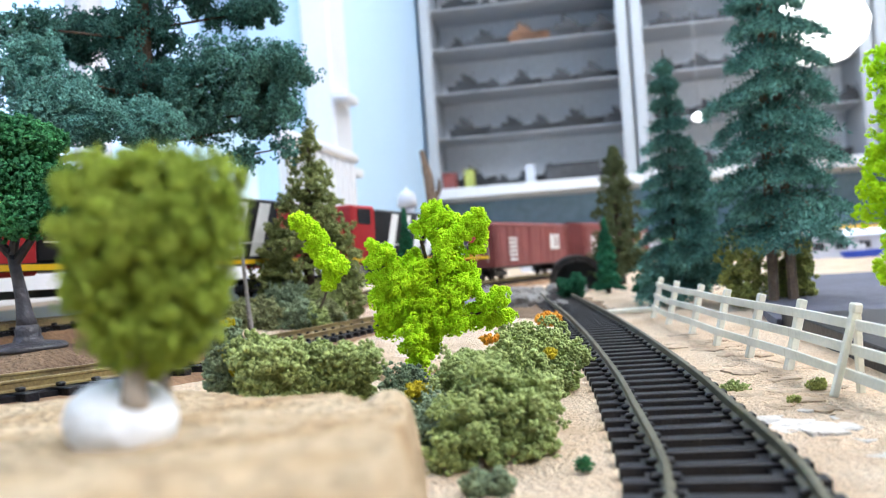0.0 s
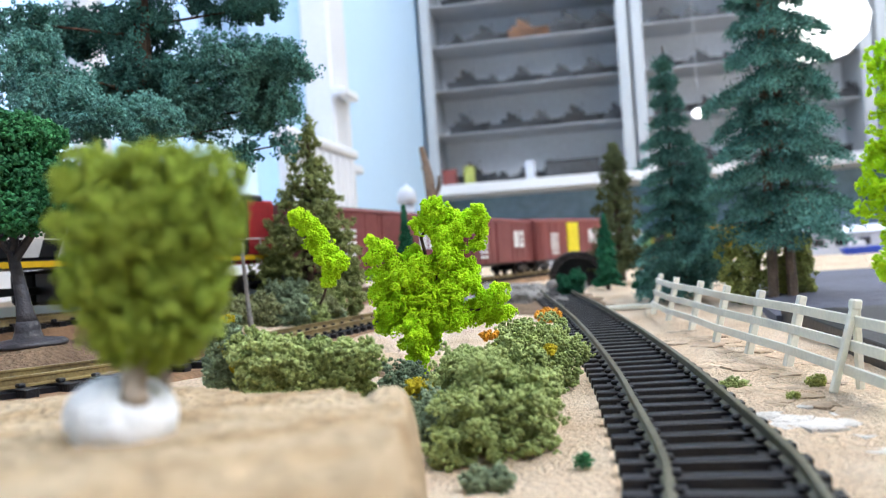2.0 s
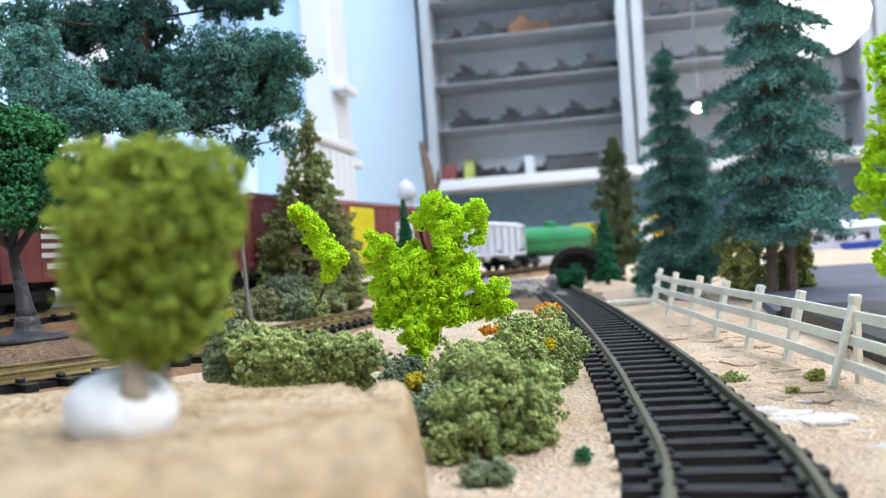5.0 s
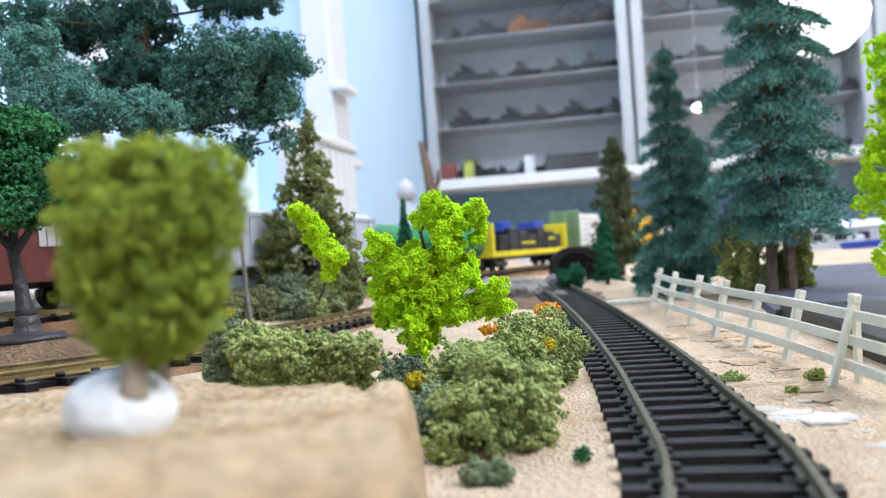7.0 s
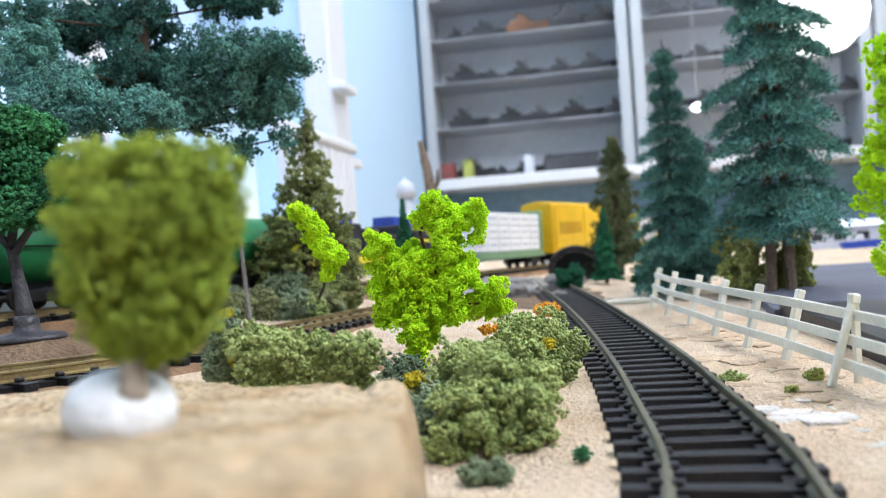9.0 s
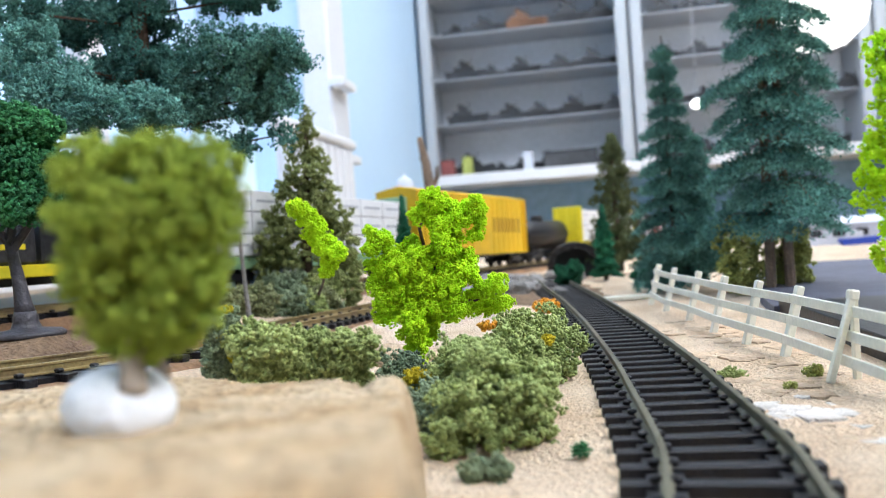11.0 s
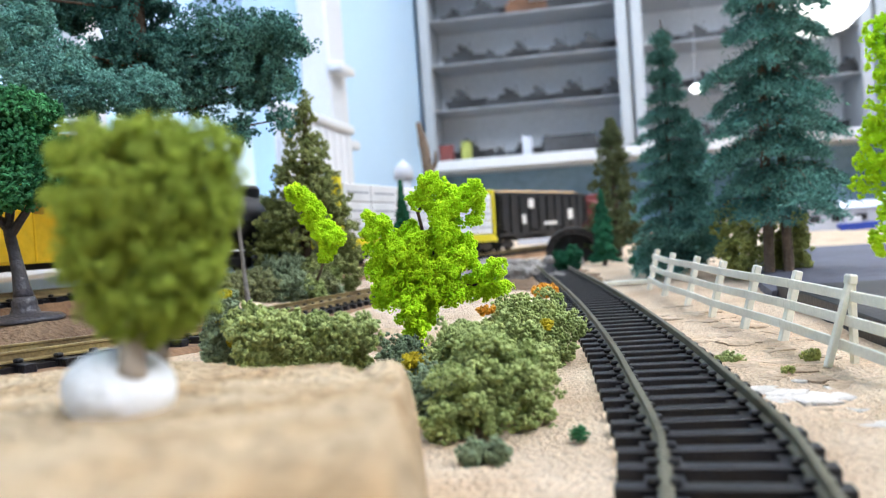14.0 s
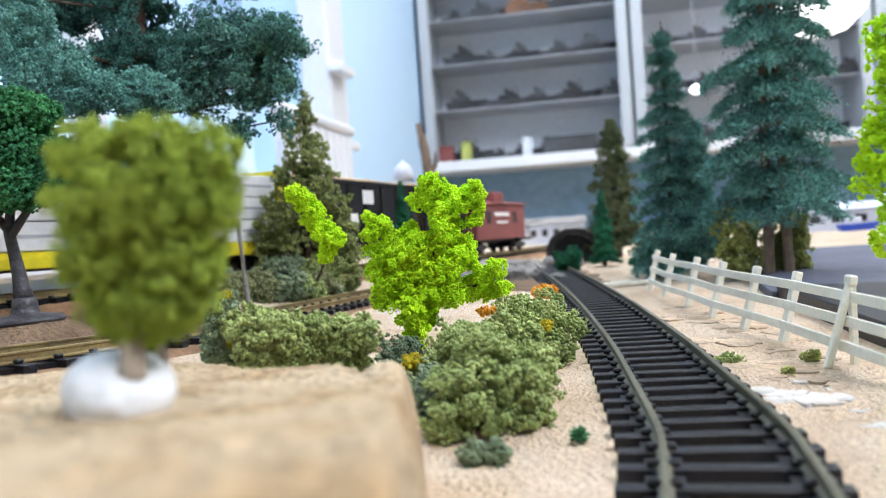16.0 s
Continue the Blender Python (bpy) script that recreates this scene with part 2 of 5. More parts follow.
OCT_F = np.array([(0, 2, 4), (2, 1, 4), (1, 3, 4), (3, 0, 4), (2, 0, 5), (1, 2, 5), (3, 1, 5), (0, 3, 5)])


def crumbs(points, size, rng, flat=0.6):
    """Irregular foam crumbs at the points: one small mesh."""
    n = len(points)
    R = rot_rand(rng, n)
    s = size * rng.uniform(0.55, 1.35, (n, 1, 1)) * rng.uniform(flat, 1.3, (n, 6, 1))
    v = np.einsum("nij,nkj->nki", R, OCT_V[None] * s) + points[:, None]
    f = (OCT_F[None] + 6 * np.arange(n)[:, None, None]).reshape(-1, 3)
    return v.reshape(-1, 3).tolist(), f.tolist()


def cloud(blobs, n, rng, shell=0.35, rough=0.16, freq=0.35):
    """Points in the outer shell of a union of bumpy ellipsoids (x, y, z, rx, ry, rz)."""
    B = np.array(blobs, float)
    vol = B[:, 3] * B[:, 4] + B[:, 4] * B[:, 5] + B[:, 3] * B[:, 5]
    pick = rng.choice(len(B), size=n, p=vol / vol.sum())
    d = rng.normal(size=(n, 3))
    d /= np.linalg.norm(d, axis=1)[:, None]
    r = 1 - shell * rng.uniform(0, 1, n) ** 1.5
    p = B[pick, :3] + d * B[pick, 3:] * r[:, None]
    bump = np.array([noise.noise(Vector(q) * freq) + 0.6 * noise.noise(Vector(q) * freq * 2.6) for q in p])
    return B[pick, :3] + (p - B[pick, :3]) * (1 + rough * 1.6 * bump)[:, None]


def clumps(blobs, n, rng, k=14, r=1.1, shell=0.3, rough=0.2, freq=0.3):
    """Rosettes: k crumbs round each of n points of the cloud, as lichen and foam grow."""
    c = cloud(blobs, n, rng, shell, rough, freq)
    d = rng.normal(size=(n, k, 3))
    d /= np.linalg.norm(d, axis=2)[..., None]
    rr = r * rng.uniform(0.6, 1.3, (n, 1, 1)) * rng.uniform(0.75, 1.05, (n, k, 1))
    return (c[:, None] + d * rr).reshape(-1, 3)


def lumps(blob, rng, share=0.36, n=0):
    """One ellipsoid broken into smaller knobs over its surface, as lichen grows."""
    x, y, z, rx, ry, rz = blob
    m = (rx * ry * rz) ** (1 / 3)
    n = n or max(6, int(5.5 / share))
    out = [(x, y, z, rx * 0.66, ry * 0.66, rz * 0.66)]
    for i in range(n):
        h = 1 - 2 * (i + 0.5) / n
        a = i * 2.39996 + float(rng.uniform(-0.5, 0.5))
        c = math.sqrt(1 - h * h)
        r = m * share * float(rng.uniform(0.65, 1.25))
        k = float(rng.uniform(0.66, 0.88))
        out.append((x + rx * k * c * math.cos(a), y + ry * k * c * math.sin(a), z + rz * k * h, r * 1.1, r, r * 0.95))
    return out


def blades(points, dirs, length, width, rng):
    """Thin needle blades from the points along the directions."""
    n = len(points)
    L = length * rng.uniform(0.6, 1.3, (n, 1))
    side = np.cross(dirs, rng.normal(size=(n, 3)))
    side /= np.linalg.norm(side, axis=1)[:, None] + 1e-9
    w = side * width * rng.uniform(0.6, 1.2, (n, 1))
    v = np.stack([points - w, points + w, points + dirs * L + w * 0.5, points + dirs * L - w * 0.5], 1)
    f = (np.arange(4)[None] + 4 * np.arange(n)[:, None])
    return v.reshape(-1, 3).tolist(), f.tolist()


# ---- plan: the room's corner, its two axes, and the lines of the tracks ----
CORNER = Vector((5, 2080, 0))
AX = Vector((0.985, -0.174, 0)).normalized()
BX = Vector((-AX.y, AX.x, 0)) * -1
ROOM_RZ = math.degrees(math.atan2(AX.y, AX.x))


def room(u, v, z=0.0):
    """u along the cabinet wall, v along the window wall towards the viewer."""
    p = CORNER + AX * u + BX * v
    return (p.x, p.y, z)


def spline(ctrl, step=4.0):
    """A smooth line through the control points, at even steps."""
    c = [Vector(p) for p in ctrl]
    c = [c[0] * 2 - c[1]] + c + [c[-1] * 2 - c[-2]]
    out = []
    for i in range(1, len(c) - 2):
        n = max(4, int((c[i + 1] - c[i]).length / 4))
        for k in range(n):
            t = k / n
            out.append(0.5 * ((2 * c[i]) + (c[i + 1] - c[i - 1]) * t + (2 * c[i - 1] - 5 * c[i] + 4 * c[i + 1] - c[i + 2]) * t * t
                              + (3 * c[i] - c[i - 1] - 3 * c[i + 1] + c[i + 2]) * t ** 3))
    out.append(c[-2])
    s = [0.0]
    for a, b in zip(out, out[1:]):
        s.append(s[-1] + (b - a).length)
    return np.array(s), np.array([tuple(p) for p in out])


def along(line, s):
    S, P = line
    return Vector([float(np.interp(s, S, P[:, k])) for k in range(3)])


TRAIN_PTS = [(2600, 1130, -42), (1500, 1540, -38), (900, 1660, -30), (640, 1680, -21), (480, 1590, -12), (340, 1340, -3), (240, 1080, 4), (185, 962, 6.5), (138, 868, 7.5), (76.6, 774, 8),
             (4, 628, 11), (-68.4, 482, 16), (-145, 328, 21), (-222, 170, 22.5), (-300, -20, 22.5), (-380, -350, 22.5), (-390, -900, 22.5), (-350, -1900, 22.5)]
TRAIN = spline(TRAIN_PTS)
S_ZERO = float(TRAIN[0][np.argmin(np.hypot(TRAIN[1][:, 0] - 76.6, TRAIN[1][:, 1] - 774))])
MAIN = spline([(-22, -120, 4.5), (14, 20, 4.5), (33.7, 98, 4.5), (38.6, 121, 4.5), (44.2, 165, 4.5), (47.5, 192, 4.5), (52.2, 240, 4.5), (57.6, 305, 4.5), (63, 390, 4.5), (68, 500, 4.5), (76, 620, 4.5), (84, 700, 4.5)])
SIDE = spline([(-260, 110, 15.5), (-170, 135, 15.5), (-104, 180, 15.0), (-75, 248, 11.5), (-46, 362, 7.5), (-26, 405, 7), (-8, 437, 6.5)])


def near_line(line, x, y):
    d = np.hypot(line[1][:, 0] - x, line[1][:, 1] - y)
    i = int(np.argmin(d))
    return d[i], line[1][i, 2]


def ground_z(x, y):
    d1, z1 = near_line(TRAIN, x, y)
    d2, z2 = near_line(SIDE, x, y)
    d3, _ = near_line(MAIN, x, y)
    w1, w2, w3 = math.exp(-(d1 / 55) ** 2), math.exp(-(d2 / 40) ** 2), math.exp(-(d3 / 60) ** 2)
    z = (w1 * (z1 - 8.0) + w2 * (z2 - 4.8)) / (w1 + w2 + w3 + 0.06)
    far = min(d1, d2, d3)
    z += max(0, 15.4 - z) * math.exp(-(math.hypot(x + 126, y - 250) / 17) ** 4)
    b = noise.noise((x * 0.05, y * 0.05, 0)) * 1.1 + noise.noise((x * 0.2, y * 0.2, 3)) * 0.45
    return z + b * min(1, max(0, (far - 13) / 10))


def grid(us, vs, f):
    V = [f(u, v) for v in vs for u in us]
    n = len(us)
    return V, [(j * n + i, j * n + i + 1, (j + 1) * n + i + 1, (j + 1) * n + i) for j in range(len(vs) - 1) for i in range(n - 1)]


def ground_point(u, v):
    x, y, _ = room(u, v)
    return (x, y, ground_z(x, y))


us = list(np.arange(14, 150, 17)) + list(np.arange(150, 720, 4.5)) + list(np.arange(725, 3000, 65))
vs = list(np.arange(14, 1250, 40)) + list(np.arange(1250, 2000, 4.5)) + list(np.arange(2005, 4150, 65))
g = grid(us, vs, ground_point)
g = (g[0], [f[::-1] for f in g[1]])
tagged(part("ground", g, M_SAND, smooth=True), "sandy tan plaster ground of a model railway layout", "ground", kind="structure")

# carved tan block under the pompom tree, its top edge ragged
def block_point(x, y):
    e = -0.038 * y - x + 1.0 * noise.noise((y * 0.08, 2, 0))
    yb = float(np.interp(x, (-170, -75, -46, -20, -8, -3), (150, 149, 147, 131, 119, 112)))
    e = min(e, yb - y + 1.5 * noise.noise((x * 0.12, 0, 5)))
    k = min(1, max(0, e / 2.2))
    k = math.sqrt(max(0, 1 - (1 - k) ** 2))
    top = 15.6 + 0.12 * (118 - y) * (1 if y < 118 else 0.2) + 1.0 * noise.noise((x * 0.05, y * 0.05, 7)) + 0.5 * noise.noise((x * 0.2, y * 0.2, 1)) 
    top += 2.0 * math.exp(-((x + 9) / 3.0) ** 2 - ((y - 112) / 5) ** 2) + 1.2 * math.exp(-((x + 17) / 3.0) ** 2 - ((y - 122) / 4) ** 2)
    top += 1.1 * abs(noise.noise((x * 0.33, y * 0.33, 4))) - 0.4
    return (x, y, -3 + (top + 3) * k)


g = grid(list(np.arange(-170, -20, 2.5)) + list(np.arange(-20, 0.5, 0.45)), list(np.arange(14, 156, 1.5)), block_point)
tagged(part("rock_block", g, M_ROCK, smooth=True), "carved tan foam rock block with a rough edge", "rock")


def earth(x0, x1, y0, y1, label):
    """A patch of brown earth with a ragged rim, lying on the ground; its colour holds shade too."""
    def point(x, y):
        e = min(x - x0, x1 - x, y - y0, y1 - y) + 9 * noise.noise((x * 0.06, y * 0.06, 4))
        return (x, y, ground_z(x, y) + min(0.7, e * 0.2 - 1.0) + 0.5 * noise.noise((x * 0.15, y * 0.15, 9)))

    g = grid(list(np.arange(x0, x1 + 1, 4)), list(np.arange(y0, y1 + 1, 4)), point)
    return tagged(part("shaded_earth_bank", g, M_EARTH_SHADED, smooth=True), label, "ground", kind="structure")


earth(-194, -70, 160, 344, "brown earth bank between the tracks, darkened for shade")
earth(-20, 92, 400, 660, "brown earth round the tunnel mouth, darkened for shade")

# ---- tracks ----
def tie_mesh(mat, end=15.0):
    """end: how far the tie shows on its right side."""
    b = [box(-15, end, -1.5, 1.5, -2.5, 0, 0.18)]
    for sx in (-1, 1):
        for e in (-1, 1):
            cx = sx * (8.9 + e * 1.25)
            b.append(box(cx - 0.85, cx + 0.85, -0.9, 0.9, -0.05, 0.95, 0.3))
    me = mesh_of(*join(*b))
    me.materials.append(mat)
    return me


RAIL_PROFILE = [(-1.0, 0), (1.0, 0), (1.0, 0.35), (0.28, 0.65), (0.28, 1.75), (0.55, 1.95), (0.55, 2.4), (0.4, 2.5), (-0.4, 2.5), (-0.55, 2.4),
                (-0.55, 1.95), (-0.28, 1.75), (-0.28, 0.65), (-1.0, 0.35)]


def sweep(line, s0, s1, off, profile, step):
    V, F, n = [], [], len(profile)
    ss = np.arange(s0, s1, step)
    for s in ss:
        p, q = along(line, s), along(line, s + 1)
        d = (q - p).normalized()
        side = Vector((d.y, -d.x, 0)).normalized()
        V += [tuple(p + side * (off + a) + Vector((0, 0, h))) for a, h in profile]
    for i in range(len(ss) - 1):
        F += [(i * n + k, i * n + (k + 1) % n, (i + 1) * n + (k + 1) % n, (i + 1) * n + k) for k in range(n)]
    F += [tuple(range(n))[::-1], tuple(range((len(ss) - 1) * n, len(ss) * n))]
    return V, F


def track(name, line, s0, s1, rail_mat, label, t0, t1, bed=None, end=15.0):
    tr = thing(name, 0, 0, 0, 0, label, "railway track")
    for off in (-8.8, 8.8):
        part("rail", sweep(line, s0, s1, off, [(a, h - 2.5) for a, h in RAIL_PROFILE], 6), rail_mat, tr)
    if bed:
        part("roadbed", sweep(line, s0, s1, 0, [(-24, -9), (24, -9), (18, -4.4), (-18, -4.4)], 12), bed, tr, "brown cork roadbed")
    for off in (-8.8, 8.8):
        part("tie_web", sweep(line, s0, s1, off, [(-2.6, -4.6), (2.6, -4.6), (2.6, -3.2), (-2.6, -3.2)], 8), M_TIE, tr)
    me = tie_mesh(M_TIE, end)
    for s in np.arange(t0, t1, 8.4):
        p, q = along(line, s), along(line, s + 1)
        d = q - p
        t = part("tie", me, M_TIE, tr)
        t.matrix_basis = pose(p.x * MM, p.y * MM, (p.z - 2.5) * MM, 0, random.uniform(-0.3, 0.3), math.degrees(math.atan2(d.y, d.x)) - 90 + random.uniform(-0.8, 0.8))
    return tr


track("main_track", MAIN, 2, MAIN[0][-1] - 92, M_RAIL, "dark weathered model track with black plastic ties", 150, MAIN[0][-1] - 96, end=12.6)
track("side_track", SIDE, 2, SIDE[0][-1] - 2, M_RAILB, "curved brass-coloured model track with black ties on cork", 20, SIDE[0][-1] - 6, M_BED)
track("train_track", TRAIN, 400, TRAIN[0][-1] - 2, M_RAILB, "raised model track on brown cork roadbed", S_ZERO - 230, S_ZERO + 720, M_BED)


# ---- the room ----
def slab(name, u0, u1, v0, v1, z0, z1, mat, label, cat, kind="structure", b=0.0, parent=None):
    g = moved(box(u0, u1, -v1, -v0, z0, z1, b), Matrix.Translation(CORNER) @ Matrix.Rotation(math.radians(ROOM_RZ), 4, "Z"))
    ob = part(name, g, mat, parent)
    return tagged(ob, label, cat, "", kind) if parent is None else ob


ZF, ZC, UW, VW = -1000, 1300, 3050, 4200
slab("floor", -100, UW + 100, -100, VW + 100, ZF - 50, ZF, M_FLOOR, "brown room floor under the layout table", "floor")
slab("ceiling", -100, UW + 100, -100, VW + 100, ZC, ZC + 50, M_CEIL, "white painted ceiling", "ceiling")
slab("wall_back", 0, UW, -100, 0, ZF, ZC, M_SKYB, "blue painted wall behind the cabinets", "wall")
slab("wall_right", UW, UW + 100, -100, VW + 100, ZF, ZC, M_WALL, "pale blue painted wall", "wall")
slab("wall_front", 0, UW, VW, VW + 100, ZF, ZC, M_WALL, "pale blue painted wall", "wall")
W0, W1, WZ0, WZ1 = 930, 1930, 60, 1050
wl = tagged(new("wall_left"), "pale blue painted wall with a window", "wall", "", "structure")
slab("lower_wall", -100, 0, -100, VW + 100, ZF, WZ0, M_WALL, "", "", parent=wl)
slab("upper_wall", -100, 0, -100, VW + 100, WZ1, ZC, M_WALL, "", "", parent=wl)
slab("wall_piece", -100, 0, -100, W0, WZ0, WZ1, M_WALL, "", "", parent=wl)
slab("wall_piece", -100, 0, W1, VW + 100, WZ0, WZ1, M_WALL, "", "", parent=wl)
win = tagged(new("window_1"), "white framed window with a glowing pale blue panel behind", "window", "", "structure")
slab("jamb", -20, 22, W0 - 75, W0 + 8, WZ0 - 40, WZ1 + 40, M_WHITE, "", "", b=3, parent=win)
slab("jamb", -20, 22, W1 - 8, W1 + 45, WZ0 - 40, WZ1 + 40, M_WHITE, "", "", b=3, parent=win)
slab("head", -20, 22, W0 - 45, W1 + 45, WZ1 - 8, WZ1 + 45, M_WHITE, "", "", b=3, parent=win)
slab("sill", -20, 40, W0 - 60, W1 + 60, WZ0 - 40, WZ0 - 8, M_WHITE, "", "", b=3, parent=win)
slab("mullion", -45, -25, (W0 + W1) / 2 - 15, (W0 + W1) / 2 + 15, WZ0 - 8, WZ1 - 8, M_WHITE, "", "", b=3, parent=win)
# added glowing panel: the brightness of a lit pale blue wall
M_WALL_GLOW = glow("lit_wall_glow", (0.66, 0.82, 1.0), 0.50)
slab("backdrop", -620, -600, W0 - 900, W1 + 900, -200, 1700, M_WALL_GLOW, "glowing panel standing for a lit pale blue wall", "backdrop")
slab("table_front", 10, UW, 14, VW - 40, -60, -14, M_TABLE, "pale wooden layout table top", "table")

# ---- display cabinets along the back wall ----
def cabinet(u0, u1, z0, z1, depth, levels, label):
    cb = tagged(new("display_cabinet"), label, "cabinet", "display cabinets")
    kw = dict(label="", cat="", parent=cb)
    slab("back_panel", u0, u1, 4, 14, z0, z1, M_CABIN, **kw)
    for a, b in ((u0, u0 + 16), (u1 - 16, u1)):
        slab("side_panel", a, b, 14, depth, z0, z1, M_CABFR, b=2, **kw)
    slab("bottom_panel", u0 - 4, u1 + 4, 4, depth + 14, z0 - 24, z0, M_WHITE, b=2, **kw)
    slab("top_panel", u0 - 4, u1 + 4, 4, depth + 6, z1, z1 + 30, M_WHITE, b=2, **kw)
    for a, b in ((u0 + 2, u0 + 26), (u1 - 26, u1 - 2)):
        slab("door_stile", a, b, depth, depth + 12, z0 + 2, z1 - 2, M_CABFR, b=2, **kw)
    for z in levels:
        slab("shelf", u0 + 17, u1 - 17, 14, depth - 20, z - 3, z, M_SHELF, b=1, **kw)
    return cb


def ship(u, v, z, L, mat, rng):
    """A small waterline ship model: hull, deckhouse, funnel and mast."""
    sh = thing("ship_model", *room(u, v, z), ROOM_RZ, "small dark model ship on a cabinet shelf", "model ship", "ship models")
    h = L * rng.uniform(0.17, 0.23)
    hull = [(-L / 2, -h * 0.9, h), (L * 0.3, -h, h), (L / 2, 0, h * 1.2), (L * 0.3, h, h), (-L / 2, h * 0.9, h)]
    low = [(x * 0.94, y * 0.75, 0) for x, y, _ in hull]
    part("hull", (hull + low, [(0, 1, 2, 3, 4), (9, 8, 7, 6, 5)] + [(i, i + 5, (i + 1) % 5 + 5, (i + 1) % 5) for i in range(5)]), mat, sh)
    a = rng.uniform(-0.2, 0.1) * L
    part("deckhouse", join(box(a - L * 0.24, a + L * 0.2, -h * 0.6, h * 0.6, h, h * 1.5, 0.5), box(a - L * 0.1, a + L * 0.1, -h * 0.4, h * 0.4, h * 1.5, h * 2.0, 0.5)), mat, sh)
    part("funnel", tube([(a - L * 0.06, 0, h * 1.8), (a - L * 0.07, 0, h * 2.3)], [h * 0.3, h * 0.3], 8), mat, sh)
    part("mast", tube([(a + L * 0.15, 0, h), (a + L * 0.15, 0, h * 2.6)], [0.8, 0.4], 5), mat, sh)
    return sh


rng = np.random.default_rng(5)
CZ0, CZ1 = 176, 1000
LEV = (294, 397, 498, 590, 690)
cabinet(8, 470, CZ0, CZ1, 180, LEV, "grey glass display cabinet with rows of models")
cabinet(474, 962, CZ0, CZ1, 180, LEV, "grey glass display cabinet beside another cabinet")
cabinet(966, 1450, CZ0, CZ1, 180, LEV, "grey glass display cabinet near the large reflection")
for c0 in (8, 474):
    for z in (CZ0,) + LEV[:4]:
        u = c0 + 45
        while u < c0 + 430:
            L = float(rng.uniform(60, 115))
            ship(u + L / 2, 120, z, L, M_MODEL, rng)
            u += L + float(rng.uniform(-18, -4))

ship(255, 135, LEV[2], 100, M_MODELB, rng)
# odds and ends on the cabinet floor
for u, w, h, m, lb in ((50, 32, 34, M_BOXRED, "red box on the cabinet floor"), (96, 22, 38, M_OLIVES, "olive pot plant on the cabinet floor"), (235, 22, 38, M_LIGHTGREY, "white cup on the cabinet floor"), (330, 120, 34, M_MODEL, "long dark box on the cabinet floor")):
    bx = thing("storage_box", *room(u, 150, CZ0), ROOM_RZ, lb, "box")
    part("carton", box(-w / 2, w / 2, -15, 15, 0, h, 2), m, bx)
    part("lid", box(-w / 2 - 1, w / 2 + 1, -16, 16, h, h + 4, 1), m, bx)

# slatted white panel under the window
sp = tagged(new("slatted_panel"), "white slatted wooden panel under the window", "panel")
for i in range(9):
    slab("slat", 45, 60, 985 + i * 28, 1007 + i * 28, -10, 160, M_WHITE, "", "", b=3, parent=sp)
slab("top_rail", 42, 64, 980, 1238, 160, 172, M_WHITE, "", "", b=3, parent=sp)
for z in (150, 255):
    slab("ledge", 22, 42, W0 - 52, W0 + 14, z, z + 12, M_WHITE, "", "", b=2, parent=win)

# ceiling fixtures
for x, y, w, d in ((0.85, -0.25, 1300, 400), (0.35, 0.95, 1600, 300)):
    cl = thing("ceiling_light", x * 1000, y * 1000, 1300, 0, "white ceiling tube light with a glowing diffuser", "ceiling light")
    part("frame", box(-w / 2 - 20, w / 2 + 20, -d / 2 - 20, d / 2 + 20, -60, 0, 4), M_WHITE, cl)
    part("diffuser", box(-w / 2, w / 2, -d / 2, d / 2, -66, -61, 1), M_LAMP_REFLECTION, cl, "glowing diffuser")

# bright reflections in the cabinet glass, built as glowing shapes on added hangers
pl = thing("glass_reflection", 712, 1520, 396, 0, "large white reflection in the cabinet glass, built as a glowing ball", "lamp")
part("reflection_ball", lathe([(5, -70), (46, -58), (78, -27), (86, 4), (72, 42), (40, 66), (12, 74)], 28), M_LAMP_REFLECTION, pl, "glowing white ball for the reflection", True)
part("added_rod", tube([(0, 0, 72), (0, 0, 905)], [5, 5]), M_WHITE, pl)
# small glint in the glass as a glowing solid; its hanger is added
pl = thing("small_glass_reflection", 508, 1600, 259, 0, "small bright reflection in the cabinet glass, built as a glowing spot", "lamp")
part("reflection_spot", lathe([(2, -8), (9, -6), (13, 0), (9, 6), (3, 9)], 20), M_LAMP_REFLECTION, pl, "glowing white spot for the reflection", True)
part("added_cord", tube([(0, 0, 8), (0, 0, 1041)], [0.6, 0.6], 6), M_CABFR, pl)


# ---- foliage things ----
def bush(name, x, y, z, blobs, n, size, mat, label, cat="bush", seed=1, extra=(), group="", shell=0.4, rough=0.2, freq=0.3):
    """A clump of foam or lichen crumbs; blobs are in its own space."""
    rng = np.random.default_rng(seed)
    b = thing(name, x, y, z, 0, label, cat, group)
    total = sum(q[3] * q[4] + q[4] * q[5] + q[3] * q[5] for q in blobs)
    for q in blobs:
        k = int(n / 10 * (q[3] * q[4] + q[4] * q[5] + q[3] * q[5]) / total)
        part("clump", crumbs(clumps(lumps(q, rng), int(k * 1.25), rng, 15, size * 1.45, shell * 0.6, rough, freq), size * 0.72, rng, 0.4), mat, b, smooth=True)
    for nm, bl, k, sz, m, lb in extra:
        part(nm, crumbs(cloud(bl, k, rng, 0.8, rough, freq), sz, rng), m, b, lb)
    return b


